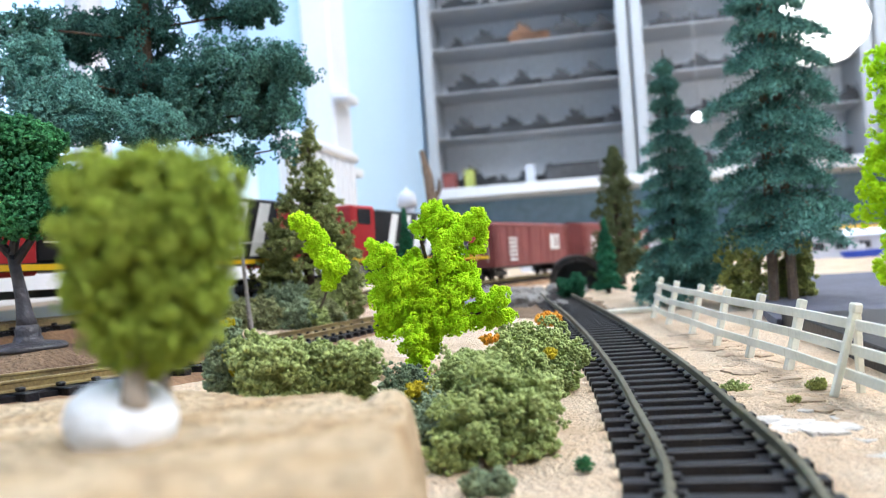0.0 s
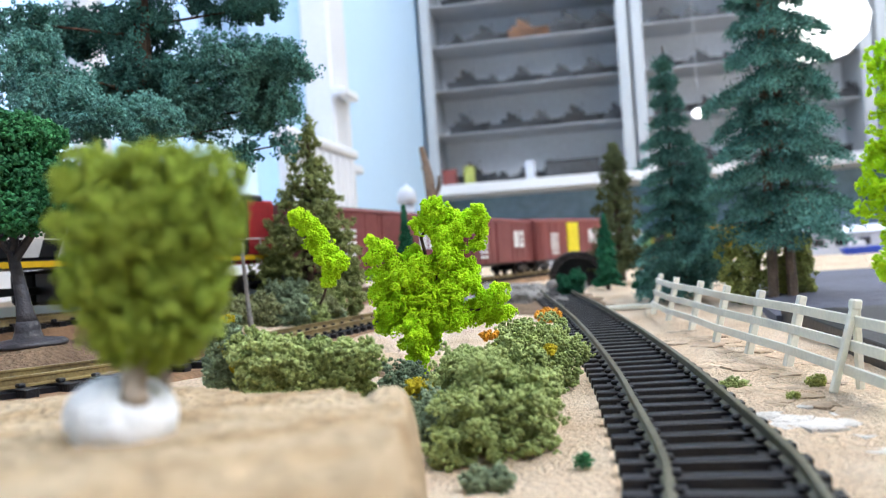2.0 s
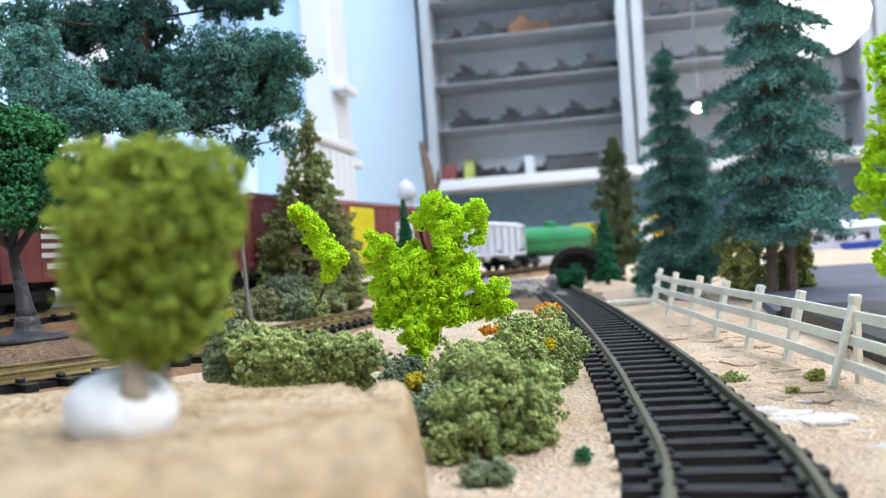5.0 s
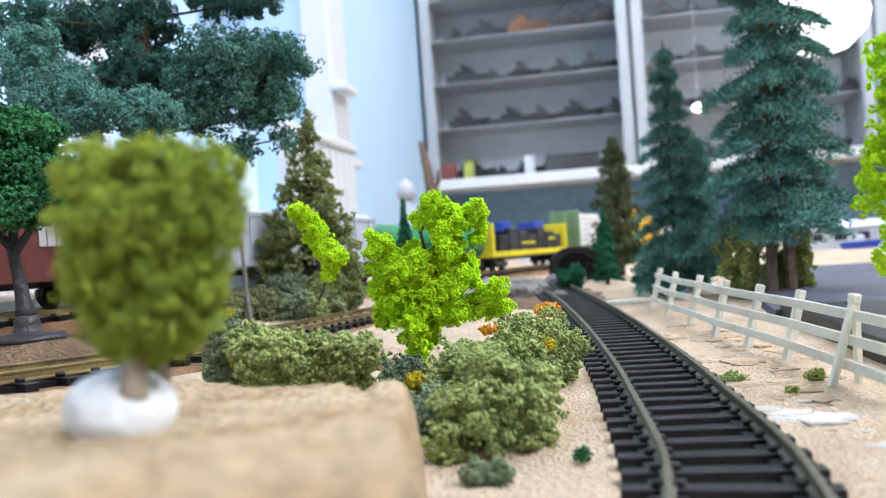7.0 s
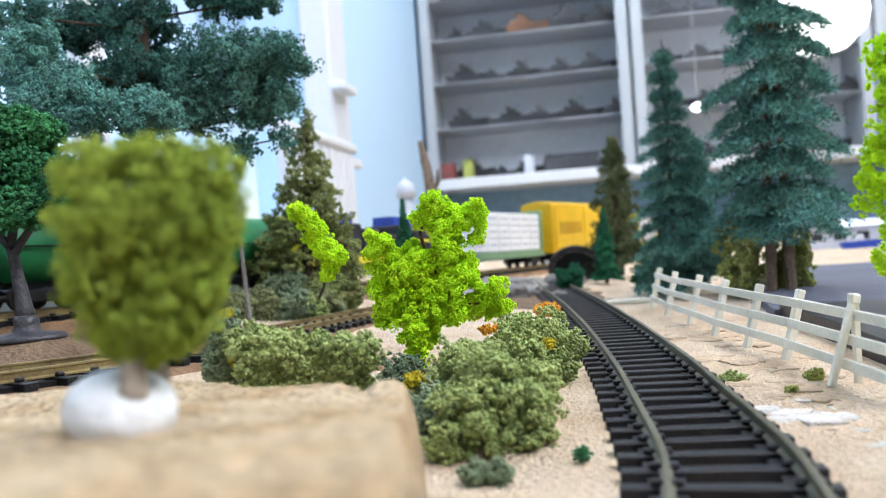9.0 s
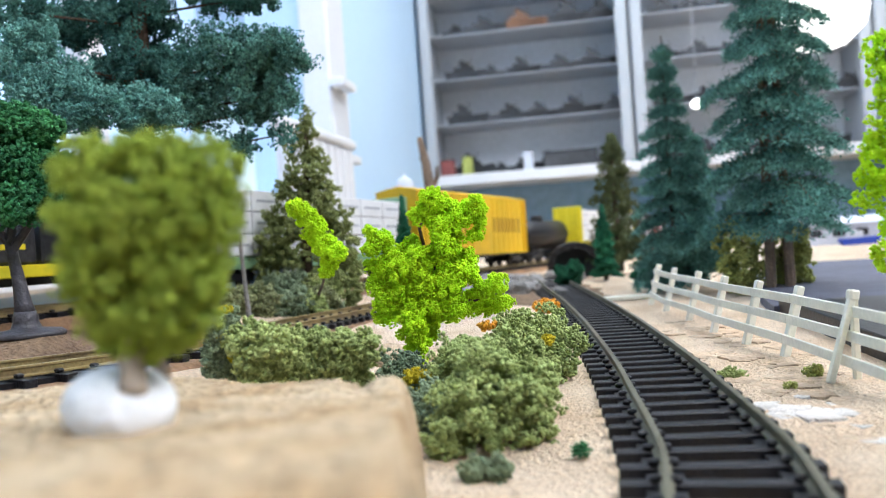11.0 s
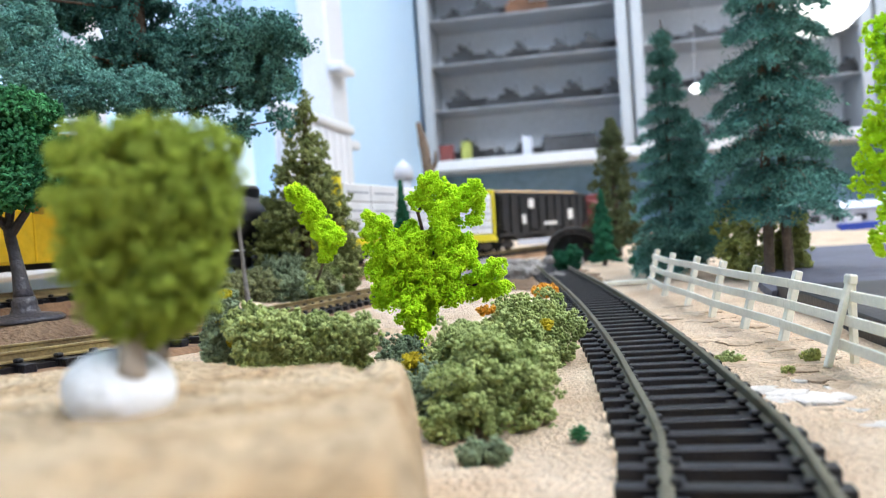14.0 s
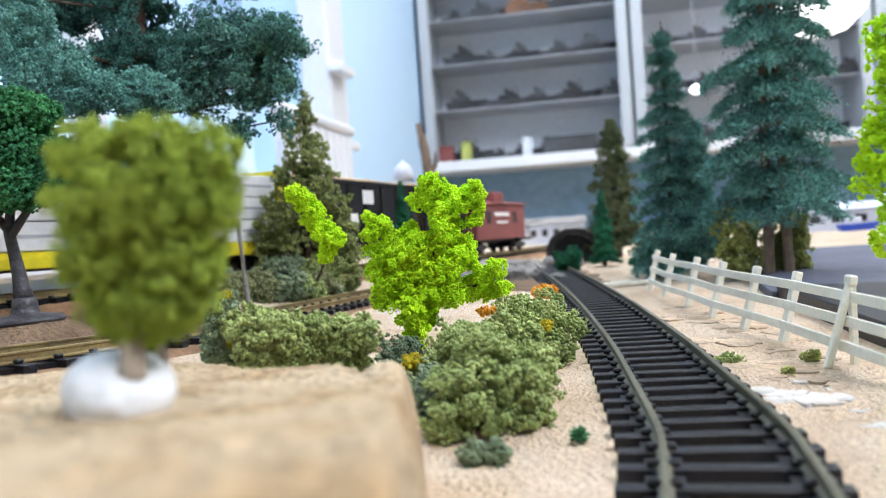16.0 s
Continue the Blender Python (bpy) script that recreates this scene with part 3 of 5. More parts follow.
def pine(name, x, y, z, h, crown0, r, mat, bark, label, seed, tiers=14, trunks=((0, 0),), needle=4.0, width=0.35, trunk_r=2.2, per=230, lean=0.0, taper=0.85):
    """A bottle-brush pine: tapered trunks, whorls of drooping branches and thousands of short needles."""
    rng = np.random.default_rng(seed)
    t = thing(name, x, y, z, 0, label, "tree", "model pines")
    for a, b in trunks:
        part("trunk", tube([(a, b, -2), (a * 0.8, b * 0.8, h * 0.3), (a * 0.2 + lean, b * 0.2, h * 0.75), (lean, 0, h)], [trunk_r, trunk_r * 0.8, trunk_r * 0.45, 0.3]), bark, t)
    P, Dv, tw, tips = [], [], [], []
    for i in range(tiers * 7):
        f = (i // 7 + rng.uniform(-0.16, 0.16)) / tiers
        f = min(0.99, max(0, f))
        zz = crown0 + (h - crown0) * f
        rad = r * ((1 - f) ** taper + 0.02) * rng.uniform(0.55, 1.15)
        a = (i % 7 + (i // 7) * 0.37 + rng.uniform(-0.3, 0.3)) * 2 * math.pi / 7
        d = np.array([math.cos(a), math.sin(a), 0])
        side = np.array([-d[1], d[0], 0])
        k = int(per * (0.1 + 1.1 * rad / r))
        u = rng.uniform(0.04, 1, k) ** 0.72
        fan = rng.normal(size=k) * rad * 0.26 * (0.35 + 0.8 * u * (1.25 - u))
        pts = d[None] * (u * rad)[:, None] + side[None] * fan[:, None]
        pts[:, 0] += lean * f
        pts[:, 2] = zz + rad * (0.12 * u - 0.46 * u * u) - np.abs(fan) * 0.35
        pts += rng.normal(size=(k, 3)) * (needle * (0.38 + 0.75 * (1 - u)))[:, None] * np.array([0.7, 0.7, 0.8])
        dd = d[None] * 0.5 + rng.normal(size=(k, 3)) * 0.75
        dd[:, 2] += 0.1
        P.append(pts)
        tips.append(u > 0.8)
        Dv.append(dd / np.linalg.norm(dd, axis=1)[:, None])
        tw.append(tube([(lean * f, 0, zz), tuple(d * rad * 0.5 + np.array([lean * f, 0, zz])), tuple(d * rad * 0.95 + np.array([lean * f, 0, zz - rad * 0.3]))], [0.5, 0.35, 0.15], 4))
    part("twig", join(*tw), bark, t, kind="stuff")
    P, Dv, tips = np.concatenate(P), np.concatenate(Dv), np.concatenate(tips)
    part("needles", blades(P[~tips], Dv[~tips], needle, width, rng), mat, t)
    # highlights on the branch ends are painted as a paler green
    part("lit_needle_layer", blades(P[tips], Dv[tips], needle, width, rng), M_SPRUCE_LIT, t, "needle tips, paler for the light on them")
    part("flock", crumbs(P[::3], needle * 0.22, rng), mat, t)
    return t


# sage lichen hedge by the track
bush("lichen_bush", 4, 142, 0, [(1, 0, 6.5, 8, 7.5, 8), (7, 3, 6, 7.5, 7, 7.5), (2, 5, 12, 6, 6, 5), (-5, -3, 2.5, 4, 4, 3.5)], 9000, 0.62, M_SAGE,
     "sage green lichen bush on tan ground", seed=2)
bush("lichen_bush", 8.5, 166, 0, [(0, 0, 9, 9, 9, 8), (6, 3, 7, 7, 8, 7), (-6, 4, 9, 6, 6, 7)], 7000, 0.66, M_SAGE, "sage green lichen bush beside the track", seed=3)
bush("lichen_bush", 24, 208, 0, [(0, 0, 7, 8, 12, 8), (2, 18, 7, 7, 10, 8), (-7, 4, 9, 7, 10, 8)], 6000, 0.75, M_SAGE, "sage green lichen bush beside the track", seed=4,
     extra=[("orange_tuft", [(12, 92, 9, 5, 5, 2.4)], 300, 0.8, M_ORANGE, "orange foam tuft"), ("orange_tuft", [(-14.6, -10, 14.5, 2, 2, 1.2)], 70, 0.6, M_ORANGE, "orange foam tuft"), ("yellow_tuft", [(-0.5, -13, 10.5, 1.6, 1.6, 1.2)], 60, 0.6, M_YELLOW, "yellow foam tuft")])
bush("dark_lichen_bush", -6, 160, 0, [(0, 0, 4, 6, 7, 5), (-4, 20, 6, 6, 9, 6), (3, -10, 4, 4, 6, 4)], 4500, 0.62, M_SAGE2, "dark grey-green lichen clump with yellow flowers", seed=5,
     extra=[("flower_tuft", [(-1, 2, 9, 3, 3, 2.4)], 260, 0.5, M_YELLOW, "yellow foam flowers")])
bush("lichen_bush", -30, 163, 8, [(-7.7, -2.5, 9.4, 4.4, 4.6, 5.0), (-2.5, -1.6, 8.3, 4.6, 4.8, 5.0), (2.5, 1.8, 6.4, 4.9, 5.2, 4.9), (8.5, 0.5, 6.5, 4.4, 4.7, 4.7), (13.1, -2.4, 7.5, 3.0, 3.2, 3.7), (10.0, -0.4, 1.5, 4.6, 3.0, 2.9), (1.1, -0.1, 1.5, 5.1, 3.2, 3.1), (-6.6, -2.0, 3.0, 4.8, 3.4, 3.3)], 11000, 0.66, M_SAGE, "sage green lichen bush on the rock edge", seed=6)
bush("lichen_bush", -45, 166, 10, [(1.1, -1.7, 10.9, 2.7, 2.8, 4.2), (-0.4, -1.1, 5.4, 2.9, 3.1, 4.9), (2.6, 1.2, 3.7, 2.5, 2.6, 4.5)], 4500, 0.62, M_SAGE2, "dark lichen bush with a yellow tip", seed=7,
     extra=[("flower_tuft", [(1.7, -3.0, 14.8, 1.5, 0.9, 0.9), (0.4, -3.0, 9.5, 1.1, 1.2, 1.3), (2.4, -3.0, 6.6, 0.9, 0.9, 1.8)], 160, 0.45, M_YELLOW, "yellow foam tip")])
bush("ground_tuft", 4.5, 123, 0, [(0, 0, 1.2, 4, 2.5, 1.8)], 900, 0.5, M_SAGE2, "small dark green tuft on the ground", seed=8)
bush("ground_tuft", 19.7, 131.6, 0, [(0, 0, 0.9, 1.4, 1.0, 1.0)], 120, 0.45, M_GREEN, "tiny green leaf tuft on sand", seed=9)
bush("ground_tuft", 64, 189, 0, [(0, 0, 0.6, 4, 2, 1.0)], 300, 0.45, M_SAGE, "flat green tuft beside the track", seed=10)

bush("ground_tuft", 80, 183, 0, [(0, 0, 0.8, 2.2, 2.2, 1.4)], 200, 0.5, M_OLIVES, "small olive tuft at the fence foot", seed=14)
bush("ground_tuft", 70, 171, 0, [(0, 0, 0.3, 1.4, 1.2, 0.8)], 90, 0.45, M_OLIVES, "small olive tuft on the crust", seed=15)

# lime green shrubs
def lime(name, x, y, z, stems, blobs, n, label, seed, size=0.62):
    rng = np.random.default_rng(seed)
    b = thing(name, x, y, z, 0, label, "shrub", "lime shrubs")
    for p in stems:
        part("stem", tube(p, [0.7] + [0.4] * (len(p) - 2) + [0.2], 6), M_BARK, b, "dark wire stem")
    total = sum(q[3] * q[4] + q[4] * q[5] + q[3] * q[5] for q in blobs)
    for q in blobs:
        k = int(n / 9 * (q[3] * q[4] + q[4] * q[5] + q[3] * q[5]) / total)
        part("clump", crumbs(clumps(lumps(tuple(q[:3]) + tuple(1.22 * r for r in q[3:]), rng, 0.42), k, rng, 24, size * 1.5, 0.5, 0.3, 0.35), size * 0.6, rng, 0.35), M_NEON, b, smooth=True)
    return b


lime("lime_shrub", -6, 190, 2, [[(-2.3, 0.0, 5.9), (-0.8, 0.0, 13.5), (1.2, 0.0, 23.7), (2.2, 0.0, 31.4), (1.2, 0.0, 36.6), (4.1, 0.0, 41.0)], [(2.1, 0.0, 30.1), (4.5, 0.0, 33.8), (8.3, 0.0, 36.8), (13.6, 0.0, 38.4)], [(1.2, 0.0, 23.7), (-2.6, 0.0, 29.2), (-6.3, 0.0, 32.0), (-9.3, 0.0, 34.1)], [(1.8, 0.0, 18.5), (9.6, 0.0, 19.3), (17.4, 0.0, 19.4)], [(4.9, 0.0, 33.8), (5.0, 0.0, 29.9), (3.7, 0.0, 26.1)]],
     [(3.8, -3.3, 42.5, 2.3, 2.4, 2.3), (1.4, -2.1, 39.4, 1.9, 1.6, 1.5), (7.3, 2.4, 40.4, 2.9, 2.2, 2.1), (11.1, 0.7, 40.5, 2.1, 1.9, 1.8), (14.4, -3.2, 41.0, 1.4, 1.5, 2.3), (14.8, -0.5, 37.6, 1.7, 1.3, 1.3), (14.0, -0.2, 34.2, 1.4, 1.5, 1.4), (8.3, -2.7, 37.4, 3.8, 2.0, 1.9), (4.5, 1.9, 38.0, 2.2, 1.5, 1.4), (5.6, -3.1, 35.3, 1.5, 1.6, 1.5), (-10.0, -0.9, 36.4, 1.2, 1.2, 1.2), (-8.5, 0.1, 33.7, 2.6, 2.2, 2.1), (-10.4, -0.6, 32.3, 1.3, 1.3, 1.3), (-5.7, 0.7, 31.4, 1.8, 1.6, 1.6), (-6.7, 1.9, 27.8, 3.4, 2.7, 2.6), (-8.4, 3.7, 23.9, 2.9, 2.8, 2.6), (-2.4, -1.7, 27.7, 3.1, 2.9, 2.8), (-7.3, 1.2, 18.3, 2.9, 2.7, 2.6), (-3.2, 1.6, 21.3, 3.4, 3.5, 3.6), (0.9, -1.7, 23.6, 2.8, 3.0, 3.6), (6.7, -4.0, 32.2, 2.3, 2.4, 2.3), (9.1, 3.8, 29.3, 2.9, 3.0, 2.9), (9.4, -1.6, 25.5, 3.1, 3.0, 2.8), (6.0, -1.5, 22.8, 3.1, 3.2, 3.1), (11.9, 3.1, 27.3, 1.4, 1.5, 3.4), (1.7, 0.7, 16.9, 3.6, 3.3, 3.1), (7.0, -0.2, 17.9, 3.3, 3.0, 2.8), (2.0, 2.2, 12.3, 2.1, 1.6, 1.6), (-2.4, -3.8, 15.1, 2.8, 2.9, 3.0), (13.0, 1.7, 19.4, 2.9, 2.3, 2.2), (16.2, -1.0, 21.4, 2.1, 2.2, 2.1), (18.2, -3.3, 23.0, 1.3, 1.3, 1.5), (19.4, 1.3, 18.5, 1.8, 1.2, 1.2), (16.2, 3.5, 17.2, 2.4, 1.4, 1.3), (-1.2, -2.3, 10.5, 2.3, 2.3, 2.2), (-1.3, 1.0, 7.2, 1.6, 1.6, 1.6), (0.7, -1.5, 30.0, 3.1, 2.7, 2.6), (4.0, -0.6, 27.7, 3.1, 3.0, 2.8), (-0.9, 2.8, 32.6, 2.1, 1.6, 1.6), (8.4, 1.5, 33.8, 2.3, 2.2, 2.1), (2.0, -1.4, 20.5, 3.8, 3.5, 3.3), (-5.7, 0.6, 21.6, 3.4, 3.5, 3.4), (-4.4, 0.9, 29.9, 2.3, 2.2, 2.1)], 21000, "bright lime green foam shrub on wire stems", 11)
lime("lime_shrub", -32, 215, 26, [[(-27.7, 177.0, -13.0), (-11.7, 85.0, -3.7), (1.4, 3.0, 3.7), (1.5, 1.0, 10.3), (-2.1, 1.0, 17.9)]], [(-4.1, -1.7, 20.3, 1.9, 1.7, 1.6), (-1.8, -1.1, 17.6, 2.3, 2.1, 2.0), (-0.3, 1.2, 14.3, 2.6, 2.5, 2.3), (1.6, 0.3, 10.9, 2.8, 2.5, 2.3), (4.3, -1.6, 8.1, 2.2, 2.0, 1.9), (2.5, -0.3, 5.3, 1.7, 1.7, 1.6), (1.8, -0.1, 3.3, 1.2, 1.1, 1.0)], 4200, "narrow leaning lime green foam shrub", 12)
lime("lime_shrub", 82, 150, 0, [[(4, 0, 0), (2, 0, 30), (0, 0, 66)]], [(1, 0, 62, 3, 3, 7), (3, 0, 50, 5, 4, 7), (1, 0, 42, 6, 4, 7), (2, 0, 30, 4, 4, 7)], 5000, "tall lime green foam shrub", 13)

# pompom tree on the rock block
def pompom(x, y, z, crown, label, seed):
    rng = np.random.default_rng(seed)
    t = thing("foam_tree", x, y, z, 0, label, "tree", "pompom trees")
    part("trunk", tube([(2.1, -1.8, 4.2), (2.3, -2.5, 5.2), (1.9, -1.0, 7.4), (2.4, 0.0, 10.2)], [1.5, 1.35, 1.25, 0.8], 12), M_STEM, t, smooth=True)
    part("trunk", tube([(1.2, 8.0, 3.4), (1.4, 8.0, 5.2), (2.4, 5.0, 7.9), (3.1, 2.0, 10.5)], [1.0, 0.95, 0.9, 0.6], 10), M_STEM, t, smooth=True)
    part("foliage", crumbs(clumps(crown, 2900, rng, 16, 0.62, 0.55, 0.15, 0.5), 0.25, rng, 0.35), M_OLIVE, t, smooth=True)
    b = part("base", lathe([(3.2, -1.9), (4.5, -1.7), (5.2, -0.7), (5.3, 0.4), (5.0, 1.5), (4.2, 2.4), (3.0, 3.0), (1.6, 3.3)], 32), M_GLUE, t, "white plaster base", True)
    b.matrix_basis = pose(0, 0, 2.9 * MM, 0, 13, 0) @ pose(0, 0, 0, 17, 0, 0)
    return t


pompom(-31.9, 80, 19.0, [(-0.9, 0.0, 25.8, 3.6, 3.3, 3.1), (4.7, 0.0, 26.8, 5.0, 2.5, 2.4), (10.1, 0.0, 25.0, 3.6, 3.3, 3.1), (-0.4, 0.0, 21.3, 4.6, 4.6, 4.3), (9.0, 0.0, 20.6, 4.1, 4.3, 4.3), (4.2, 0.0, 21.0, 5.9, 6.0, 5.7), (0.1, 0.0, 16.4, 4.9, 4.8, 4.6), (6.8, 0.0, 15.4, 4.6, 4.8, 4.8), (3.6, 0.0, 11.5, 6.1, 4.1, 3.9), (3.2, 0.0, 9.8, 5.3, 2.7, 2.6)], "olive green foam ball tree on white base", 21)
tr = thing("foam_tree", -67.5, 110, 19, 0, "olive green foam ball tree", "tree", "pompom trees")
rng = np.random.default_rng(22)
part("trunk", tube([(0, 0, -1), (0, 0, 16)], [1.8, 1.4]), M_STEM, tr)
part("foliage", crumbs(cloud([(-1, 0, 26, 8, 8, 9)], 4000, rng, 0.5, 0.12, 0.25), 0.7, rng), M_OLIVE, tr)

# deciduous tree with a plastic trunk
lt = thing("leafy_tree", -126, 250, 15.2, 0, "dark green leafy tree with a grey plastic trunk", "tree")
part("base", lathe([(13, 0), (13.2, 1), (12, 2), (5.2, 3), (4.2, 5.5), (4.4, 6.5), (3.6, 9)], 28), M_PLTRUNK, lt, "round dark plastic foot", True)
part("trunk", tube([(0, 0, 8), (-0.5, 0, 12), (-1, 0, 17), (-2, 0, 24), (-3, 0, 30), (-4, 0, 36)], [3.8, 3.0, 2.5, 2.1, 2.0, 1.6], 10), M_PLTRUNK, lt, smooth=True)
for p in ([(-3, 0, 31), (5, 0, 41), (12, 0, 50)], [(-4, 0, 34), (-12, 0, 44), (-20, 0, 52)], [(-3.5, 0, 34), (-1, 2, 50)]):
    part("limb", tube(p, [1.8, 1.3, 0.8][:len(p)], 8), M_PLTRUNK, lt)
rng = np.random.default_rng(31)
part("crown", crumbs(cloud([(-2, 0, 62, 16, 14, 10), (12, 0, 56, 9, 9, 9), (-18, 0, 58, 14, 12, 12), (-4, 0, 76, 18, 14, 8), (10, 0, 73, 9, 9, 6), (4, -6, 47, 15, 11, 8), (19, -4, 54, 10, 9, 11), (-18, -6, 48, 14, 10, 8)], 13000, rng, 0.5, 0.2, 0.2), 0.95, rng), M_GREEN, lt)

lt.scale = (0.84, 0.84, 0.84)

# pines
bp = thing("pine_tree", -112, 330, 10, 0, "large blue-green pine with wide flat boughs", "tree", "model pines")
part("trunk", tube([(-4.4, 6, -4)] + [(-4.4, 6.0, 65.6), (-3.5, 6.0, 97.5), (-2.9, 6.0, 124.9), (-1.7, 6.0, 161.3)], [4.4, 4.2, 3.8, 3.2, 2.0]), M_BARK, bp)
rng = np.random.default_rng(41)
for x, y, z, rx, ry, rz, n in ((-28.5, 12.0, 123.6, 30.2, 14.1, 8.8, 1300),
                               (-4.5, 10.0, 123.8, 18.4, 18.4, 11.5, 700),
                               (-2.5, 8.0, 102.4, 21.8, 19.1, 11.9, 900),
                               (31.1, 0.0, 99.6, 24.6, 20.8, 13.0, 1500),
                               (52.2, -4.0, 101.1, 13.7, 13.4, 8.4, 600),
                               (15.6, 0.0, 86.1, 13.9, 15.0, 9.4, 600),
                               (38.3, 6.0, 127.5, 25.1, 8.0, 5.0, 500),
                               (16.3, 6.0, 139.5, 36.5, 14.6, 9.1, 900),
                               (-32.3, -30.0, 100.9, 10.2, 16.3, 12.6, 700),
                               (-20.4, -34.0, 85.1, 16.1, 13.5, 8.4, 900),
                               (4.0, -36.0, 78.1, 19.9, 12.8, 8.0, 1100),
                               (39.9, 0.0, 81.0, 9.4, 8.6, 5.4, 160),
                               (48.5, -2.0, 86.8, 12.5, 12.1, 7.6, 420),
                               (35.7, 0.0, 69.0, 7.6, 8.6, 5.4, 110),
                               (52.6, 0.0, 71.2, 5.4, 6.4, 4.0, 50),
                               (-24.3, 4.0, 100.9, 13.6, 10.9, 6.8, 300),
                               (-42.9, -10.0, 123.4, 13.0, 10.4, 6.5, 300)):
    # light and shade by depth: back boughs coloured darker, front boughs paler
    part("bough", crumbs(clumps(lumps((x, y, z, rx, ry, rz), rng, 0.45), n, rng, 13, 1.7, 0.75, 0.5, 0.08), 0.5, rng), M_SPRUCE_SHADED if y > 5 else M_SPRUCE_LIT if y < -20 else M_SPRUCE, bp)
    part("limb", tube([(-3, 6, z - 4), (x * 0.5, y * 0.5, z - 3), (x, y, z)], [0.7, 0.5, 0.25], 6), M_BARK, bp)
pine("pine_tree", 155, 380, 0, 262, 37, 36, M_SPRUCE, M_BARKL, "tall blue-green pine with twin trunks", 42, 17, ((-6, 0), (3, 0)), 2.8, 0.25, 2.6, 900, taper=0.62)
pine("pine_tree", 120, 430, 4, 128, 8, 25, M_SPRUCE, M_BARK, "slim blue-green pine behind the fence", 43, 13, needle=2.3, width=0.25, per=480, trunk_r=1.5, taper=0.7)
pine("pine_tree", 146, 470, 2, 86, 10, 20, M_SPRUCE, M_BARK, "small blue-green pine beyond the fence", 44, 10, needle=2.6, width=0.28, per=330, trunk_r=1.4, taper=0.8)


def cone_tree(x, y, z, h, r, mat, label, seed, n=7000, size=1.0, bark=M_BARK, taper=0.9, c0=0.10, tiers=0, clump=0.0):
    """A foam or bristle spruce: ragged tiers of crumbs round a stem."""
    rng = np.random.default_rng(seed)
    t = thing("spruce_tree", x, y, z, 0, label, "tree", "model spruces")
    part("trunk", tube([(0, 0, -2), (0, 0, h * 0.9)], [r * 0.12 + 0.5, 0.4]), bark, t)
    k = 12 if clump else 1
    m = n // k
    f = rng.uniform(0, 1, m) ** 1.3
    a = rng.uniform(0, 2 * math.pi, m)
    lay = 0.72 + 0.28 * np.sin(f * (tiers or 7) * 6.28 + np.sin(a * 3 + seed) * 1.8) + 0.18 * np.sin(a * 2 + f * 9 + seed)
    rad = r * ((1 - f) ** taper + 0.05) * lay * rng.uniform(0.45, 1.05, m)
    P = np.stack([rad * np.cos(a), rad * np.sin(a), h * (c0 + (1 - c0) * f) - rad * 0.25], 1)
    if clump:
        d = rng.normal(size=(m, k, 3))
        d /= np.linalg.norm(d, axis=2)[..., None]
        P = (P[:, None] + d * clump * rng.uniform(0.6, 1.3, (m, 1, 1))).reshape(-1, 3)
    part("foliage", crumbs(P, size, rng), mat, t)
    return t


cone_tree(131, 620, 4, 100, 26, M_BROWND, "slim brown-green foam spruce", 52, 10000, 0.9, taper=0.6, clump=2.0)
cone_tree(109, 560, 0, 51, 10, M_DKGREEN, "small dark green bristle cone tree", 53, 5000, 0.9)
cone_tree(-22, 500, 10, 53, 8, M_DKGREEN, "small dark green bristle cone tree", 54, 4000, 0.9)

# shrubs behind the side track
for i, (x, y, z, r) in enumerate([(-72, 378, 8, 11), (-86, 372, 10, 11), (-63, 382, 7, 9), (-56, 390, 6, 7), (-94, 362, 12, 9), (-62, 398, 12, 11), (-78, 396, 16, 11), (-60, 386, 10, 9)]):
    bush("slope_bush", x, y, z - 4, [(0, 0, r * 0.5, r, r, r * 0.75), (r * 0.5, 0, r * 0.7, r * 0.6, r * 0.6, r * 0.6)], 2600, 1.0, (M_SAGE2, M_BROWNG, M_SAGE)[i % 3],
         "grey-green lichen shrub on the slope", seed=60 + i)
sp2 = bush("foam_spruce", -63, 405, 4, [(2.5, -5.0, 94.9, 2.8, 4.4, 4.8), (2.5, -3.2, 87.6, 5.2, 7.7, 5.4), (-2.0, 3.6, 79.0, 7.2, 9.3, 6.3), (5.0, 1.0, 73.6, 6.1, 8.3, 5.5), (0.5, -4.9, 67.1, 10.9, 10.0, 6.7), (-7.5, -0.8, 60.5, 8.1, 8.3, 5.5), (8.0, -0.3, 59.5, 8.1, 9.2, 6.1), (0.2, -4.1, 53.3, 14.2, 11.1, 7.4), (-13.1, 2.8, 48.7, 9.4, 9.8, 6.5), (11.8, -4.6, 46.5, 8.6, 9.6, 6.4), (-3.2, -1.3, 41.6, 17.5, 12.2, 8.0), (-17.6, 0.2, 36.5, 11.0, 11.7, 7.8), (13.2, -0.8, 34.4, 10.4, 12.2, 8.1), (-1.8, 1.0, 27.7, 20.2, 13.2, 8.7), (-21.7, 2.9, 25.7, 10.7, 12.7, 8.5), (14.3, 5.5, 21.7, 9.2, 13.3, 8.8), (0.5, -2.6, 13.9, 19.9, 12.5, 8.4), (-18.1, 1.8, 14.4, 12.4, 11.7, 7.8), (14.9, 2.4, 9.3, 9.1, 11.7, 7.8)], 14000, 1.0, M_SPRUCEO, "ragged olive green foam spruce on the slope", "tree", seed=51, rough=0.35, freq=0.15)
part("trunk", tube([(-4.0, 0.0, 3.1), (-1.4, 0.0, 47.0), (1.7, 0.0, 94.9)], [3.0, 2.2, 0.5]), M_BARK, sp2)
